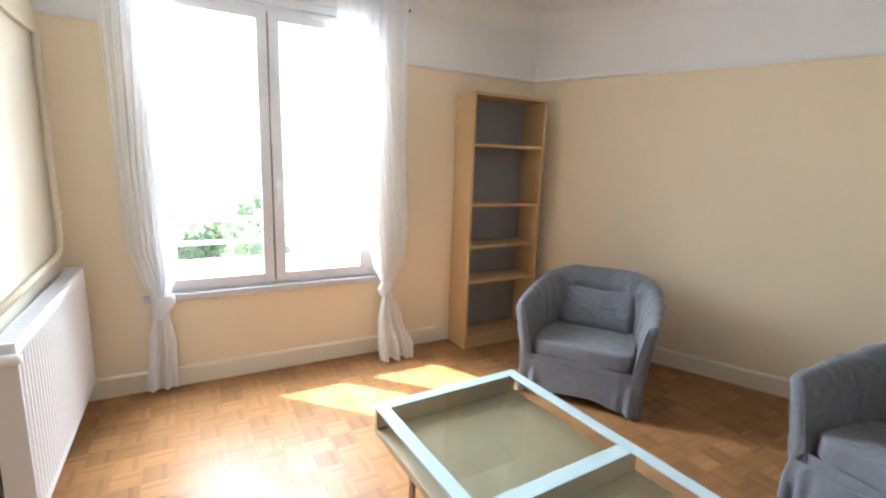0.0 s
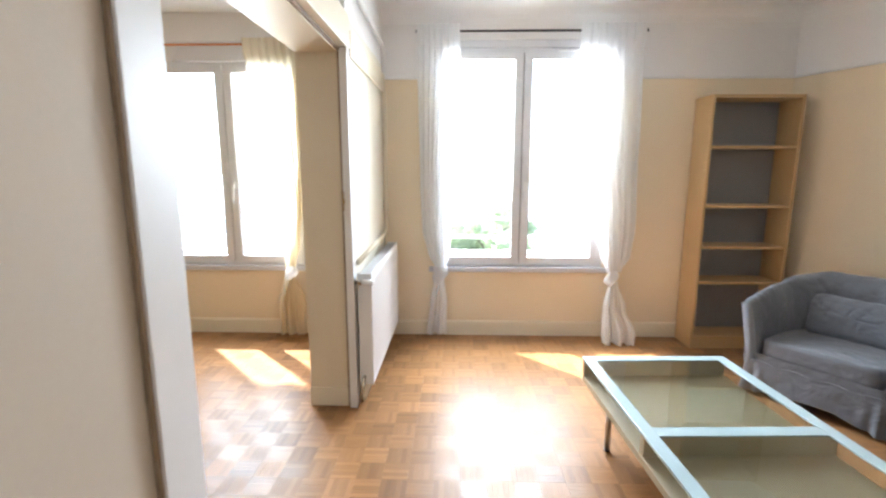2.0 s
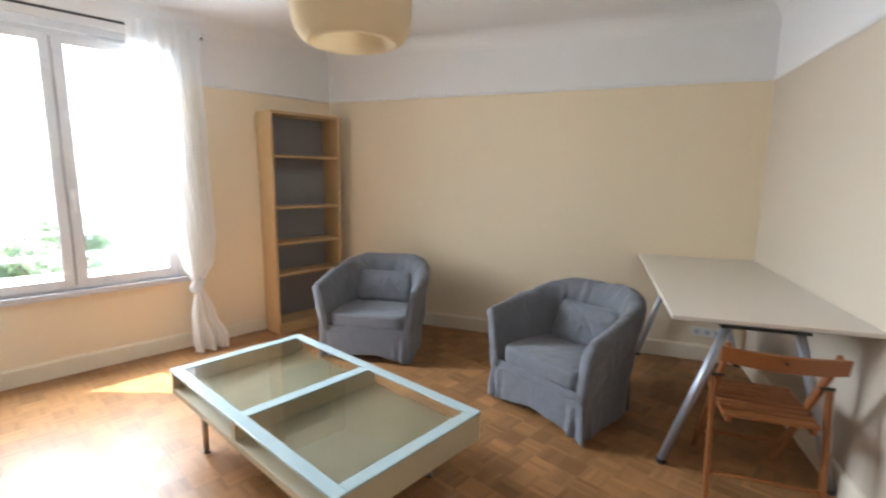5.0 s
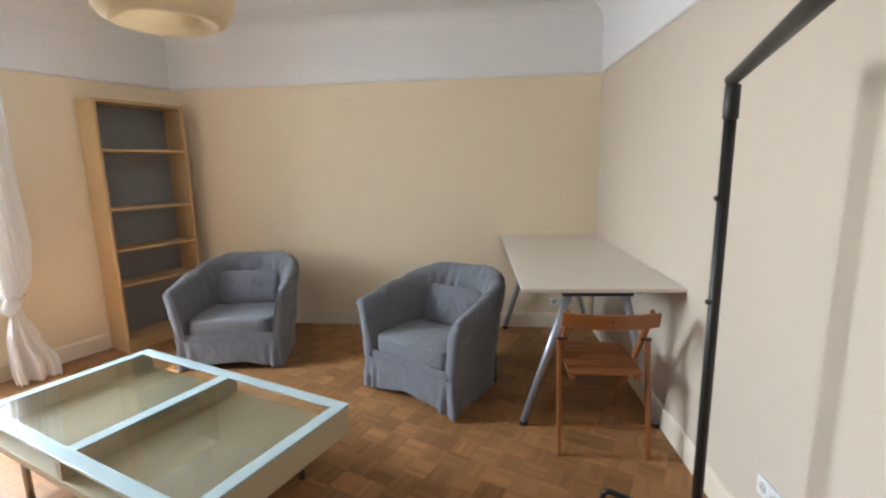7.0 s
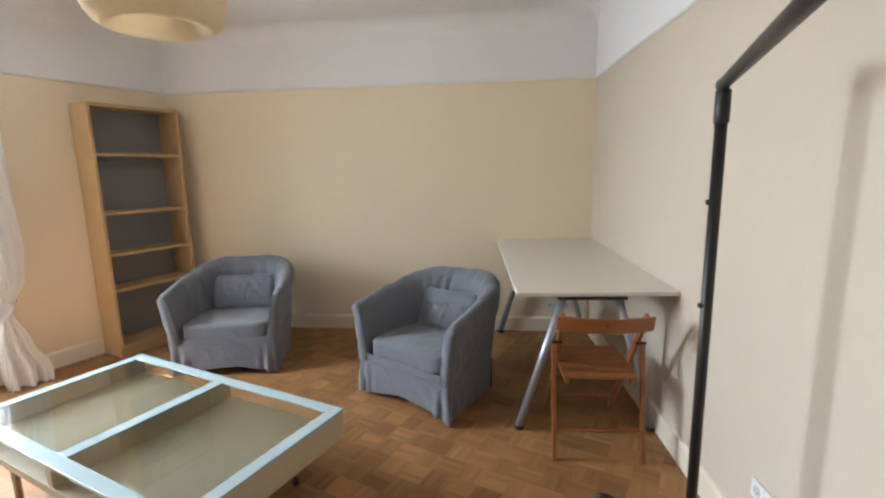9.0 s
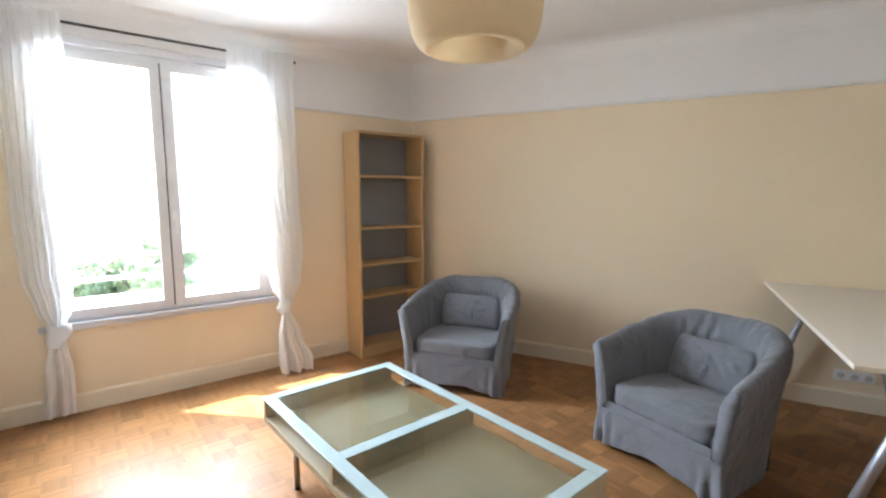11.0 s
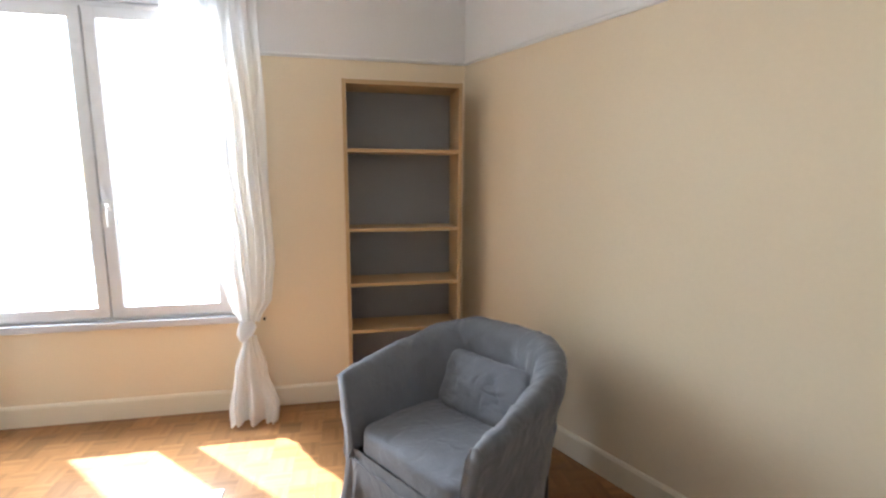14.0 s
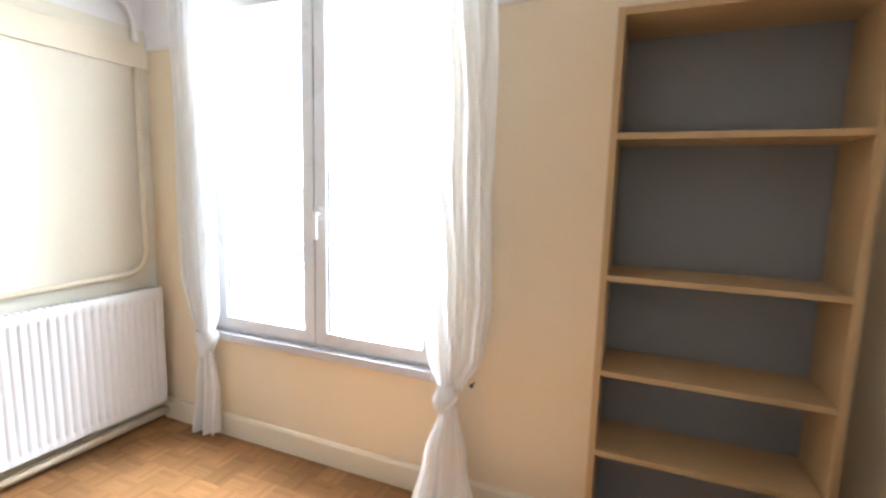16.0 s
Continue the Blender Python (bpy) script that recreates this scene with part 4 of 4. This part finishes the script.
part("ceiling_rose", tube(bmesh.new(), [(0, 0, HEIGHT - 0.095), (0, 0, HEIGHT - 0.075), (0, 0, HEIGHT - 0.045)], [0.02, 0.045, 0.05], 20), white_gloss, lamp_shade, smooth=True)
bm = bmesh.new()
bmesh.ops.create_uvsphere(bm, u_segments=16, v_segments=10, radius=0.032, matrix=Matrix.Translation((0, 0, 2.02)))
part("bulb", bm, white_gloss, lamp_shade, "unlit white bulb", smooth=True)
part("lamp_holder", tube(bmesh.new(), [(0, 0, 2.04), (0, 0, 2.11)], 0.018, 12), black_plastic, lamp_shade, smooth=True)
for k in range(3):
    a = k * math.tau / 3
    part("spoke", tube(bmesh.new(), [(0, 0, 2.09), (0.08 * math.cos(a), 0.08 * math.sin(a), 2.075)], 0.0015, 6), black_rod, lamp_shade)


# ---- sockets ----
def socket(m, label, count, plug=False):
    top = empty("wall_socket", m, label, "socket", "wall sockets")
    for i in range(count):
        x = i * 0.075
        plate = part("plate", boxed(x - 0.036, x + 0.036, -0.010, 0.0, -0.036, 0.036, bevel=0.003), white_gloss, top)
        part("well", tube(bmesh.new(), [(x, -0.0115, 0), (x, -0.0102, 0)], 0.021, 18), grey_light, plate)
        for s in (-0.009, 0.009):
            part("hole", tube(bmesh.new(), [(x + s, -0.0125, 0), (x + s, -0.0118, 0)], 0.003, 8), black_plastic, plate)
    if plug:
        part("plug", tube(bmesh.new(), [(0.075, -0.012, 0), (0.075, -0.045, 0), (0.075, -0.052, 0)], [0.020, 0.019, 0.012], 16), white_gloss, top, "white plug", smooth=True)
    return top


socket(pose(2.815, -0.588, 0.31, 0, 0, 25.5 + 180), "white double socket low on the wall", 2, plug=True)
socket(pose(4.962, 0.816, 0.24, 0, 0, -66.4), "white double socket on the wall under the desk", 3)

# ---- outside ----
ground_mat = material("outside_ground", (0.50, 0.49, 0.45), rough=0.9, grain=0.2, scale=0.6, big=0.2, big_scale=0.1)
structure("ground", boxed(-600, 600, 4.6, 900, -9.2, -9.0), ground_mat, "pale sunlit ground far below the windows", "ground")
facade = material("facade", (0.82, 0.80, 0.76), rough=0.85, grain=0.05, scale=3, big=0.08, big_scale=0.5)
roof_mat = material("roof_zinc", (0.58, 0.58, 0.58), rough=0.5, grain=0.08, scale=2)
blind_glass = material("far_glass", (0.52, 0.57, 0.64), rough=0.15, grain=0.05)


def house(x0, x1, y0, y1, eaves, ridge, label):
    top = empty("house", Matrix.Identity(4), label, "house")
    part("wall", boxed(x0, x1, y0, y1, -9.0, eaves), facade, top)
    bm = bmesh.new()
    ym = (y0 + y1) / 2
    a = [bm.verts.new(p) for p in ((x0 - 0.3, y0 - 0.4, eaves), (x1 + 0.3, y0 - 0.4, eaves), (x1 + 0.3, ym, ridge), (x0 - 0.3, ym, ridge), (x0 - 0.3, y1 + 0.4, eaves), (x1 + 0.3, y1 + 0.4, eaves))]
    for f in ((0, 1, 2, 3), (3, 2, 5, 4), (0, 3, 4), (1, 5, 2), (0, 4, 5, 1)):
        bm.faces.new([a[i] for i in f])
    bmesh.ops.recalc_face_normals(bm, faces=bm.faces)
    part("roof", bm, roof_mat, top)
    n = max(2, int((x1 - x0) / 2.6))
    for i in range(n):
        xc = x0 + (x1 - x0) * (i + 0.5) / n
        z = eaves - 1.0
        while z > -8:
            hole = part("window", boxed(xc - 0.55, xc + 0.55, y0 - 0.03, y0 + 0.02, z - 1.5, z), pvc, top)
            part("pane", boxed(xc - 0.48, xc - 0.03, y0 - 0.045, y0 - 0.031, z - 1.43, z - 0.07), blind_glass, hole)
            part("pane", boxed(xc + 0.03, xc + 0.48, y0 - 0.045, y0 - 0.031, z - 1.43, z - 0.07), blind_glass, hole)
            z -= 2.9


house(-15.0, -5.8, 26, 36, -1.0, 1.2, "pale rendered house across the street with zinc roof")
house(14.0, 30.0, 40, 52, 2.5, 5.0, "pale rendered house beyond the trees")
house(-52.0, -34.0, 60, 72, 1.0, 3.5, "pale rendered house farther down the street")

# terrace of the storey below: flat roof, low parapet and white rails
terrace = empty("terrace", Matrix.Identity(4), "pale flat-roofed terrace below the windows with white rails", "terrace")
part("wall", boxed(-4.0, 5.5, 4.45, 6.10, -9.0, -0.20), facade, terrace)
# the slab is out of view; its dark colour only cuts bounced sunlight
part("slab", boxed(-4.1, 5.6, 4.45, 6.20, -0.1985, -0.08, bevel=0.01), material("dark_slab", (0.16, 0.16, 0.15), rough=0.9, grain=0.2, scale=30, big=0.1), terrace, "unseen slab darkened to keep sun bounce off the ceiling")
part("parapet", boxed(-4.05, 5.55, 5.95, 6.07, -0.0785, 0.42, bevel=0.01), facade, terrace)
for i in range(7):
    x = -3.9 + i * 1.55
    part("post", tube(bmesh.new(), [(x, 6.01, 0.4205), (x, 6.01, 0.835)], 0.016, 10), white_gloss, terrace, smooth=True)
for z in (0.60, 0.84):
    part("rail", tube(bmesh.new(), [(-4.0, 6.01, z), (5.5, 6.01, z)], 0.022, 10), white_gloss, terrace, "white tubular rail", smooth=True)

bark = material("bark", (0.22, 0.18, 0.14), rough=0.9, grain=0.2, bump=0.3)
leaf = sheer("leaf", (0.50, 0.56, 0.38), 0.0, 3)


def tree(x, y, foot, height, spread, label, seed):
    rng = random.Random(seed)
    top = empty("tree", pose(x, y, foot), label, "tree")
    bm = bmesh.new()
    tube(bm, [(0, 0, 0), (0.1, 0.05, height * 0.3), (0.0, 0.1, height * 0.55), (0.1, 0, height * 0.8)], [0.22, 0.17, 0.12, 0.05], 8)
    for k in range(7):
        a, h = k * 2.4 + rng.random(), height * (0.35 + 0.06 * k)
        tube(bm, [(0, 0, h), (math.cos(a) * spread * 0.35, math.sin(a) * spread * 0.35, h + height * 0.12), (math.cos(a) * spread * 0.7, math.sin(a) * spread * 0.7, h + height * 0.18)], [0.09, 0.06, 0.02], 6)
    part("trunk", bm, bark, top)
    verts, faces = [], []
    clumps = []
    for k in range(34):
        a, r = rng.random() * math.tau, spread * math.sqrt(rng.random())
        h = height * (0.45 + 0.5 * rng.random() * (1 - 0.5 * r / spread))
        clumps.append((Vector((math.cos(a) * r, math.sin(a) * r, h)), spread * rng.uniform(0.22, 0.4)))
    for c, r in clumps:
        for k in range(85):
            d = Vector((rng.gauss(0, 1), rng.gauss(0, 1), rng.gauss(0, 0.8))).normalized() * r * rng.random() ** 0.4
            p = c + d
            u = Vector((rng.gauss(0, 1), rng.gauss(0, 1), rng.gauss(0, 1))).normalized()
            w = u.orthogonal().normalized()
            s = rng.uniform(0.12, 0.26)
            i = len(verts)
            verts += [p - u * s, p + w * s * 0.5, p + u * s, p - w * s * 0.5]
            faces.append((i, i + 1, i + 2, i + 3))
    data = bpy.data.meshes.new("crown")
    data.from_pydata(verts, [], faces)
    data.materials.append(leaf)
    crown = new("crown", data)
    crown.parent = top


for i, (x, y, h, s) in enumerate(((0.6, 28, 8.9, 2.0), (2.9, 27, 9.1, 2.1), (4.6, 31, 8.8, 1.6), (-3.5, 36, 9.0, 1.8), (-5.0, 39, 11.2, 2.2))):
    tree(x, y, -9.0, h, s, "broad leafy green tree on the street", 30 + i)

# ---- mosaic parquet: square blocks of five strips, turned by turns ----
STEP, STRIPS = 0.125, 5


def block_geometry(cx, cy, across, rise):
    """Vertices and faces of one block: strips with a small chamfer and open joints."""
    verts, faces = [], []
    w = STEP / STRIPS
    for s in range(STRIPS):
        a0, a1 = -STEP / 2 + s * w + 0.00005, -STEP / 2 + (s + 1) * w - 0.00005
        b0, b1 = -STEP / 2 + 0.0002, STEP / 2 - 0.0002
        z = rise * (((s * 7 + int(cx * 31) + int(cy * 17)) % 5) - 2) / 2
        i = len(verts)
        for e, zz in ((0.0, -0.012), (0.0, -0.0003 + z), (0.0003, z)):
            ring = [(a0 + e, b0 + e), (a1 - e, b0 + e), (a1 - e, b1 - e), (a0 + e, b1 - e)]
            verts += [((cx + (q if across else p)), (cy + (p if across else q)), zz) for p, q in ring]
        for r in (0, 4):
            for k in range(4):
                faces.append((i + r + k, i + r + (k + 1) % 4, i + r + 4 + (k + 1) % 4, i + r + 4 + k))
        faces.append((i + 8, i + 9, i + 10, i + 11))
        if across:
            n = 9
            faces[-n:] = [f[::-1] for f in faces[-n:]]
    return verts, faces


def inside(x, y):
    if x < -2.55 or y > 4.06 or y < -1.9:
        return False
    if x < -0.02:
        return True
    if (x - 3.57) * 0.916 + (y - 4.0) * 0.401 > 0.08:
        return False
    return (x - 5.10) * 0.430 + (y - 0.50) * -0.903 < 0.08


floor_ob = bpy.data.objects["floor"]
shared = []
for across in (False, True):
    verts, faces = block_geometry(0, 0, across, 0.0001)
    data = bpy.data.meshes.new("parquet_block")
    data.from_pydata(verts, [], faces)
    data.materials.append(parquet_across if across else parquet)
    shared.append(data)
rest = {False: ([], []), True: ([], [])}
for i in range(-22, 43):
    for j in range(-16, 34):
        x, y = (i + 0.5) * STEP, (j + 0.5) * STEP
        if not inside(x, y):
            continue
        across = (i + j) % 2 == 0
        if 3 <= i < 23 and 17 <= j < 32:
            block = new("parquet_block", shared[across])
            block.parent = floor_ob
            block.location = (x, y, 0)
            continue
        verts, faces = block_geometry(x, y, across, 0.0001)
        all_verts, all_faces = rest[across]
        n = len(all_verts)
        all_verts += verts
        all_faces += [tuple(k + n for k in f) for f in faces]
for across, (verts, faces) in rest.items():
    data = bpy.data.meshes.new("parquet_strips")
    data.from_pydata(verts, [], faces)
    data.materials.append(parquet_across if across else parquet)
    strips = tagged(new("parquet_strips", data), "honey-coloured oak parquet strips in square blocks", kind="stuff")
    strips.parent = floor_ob
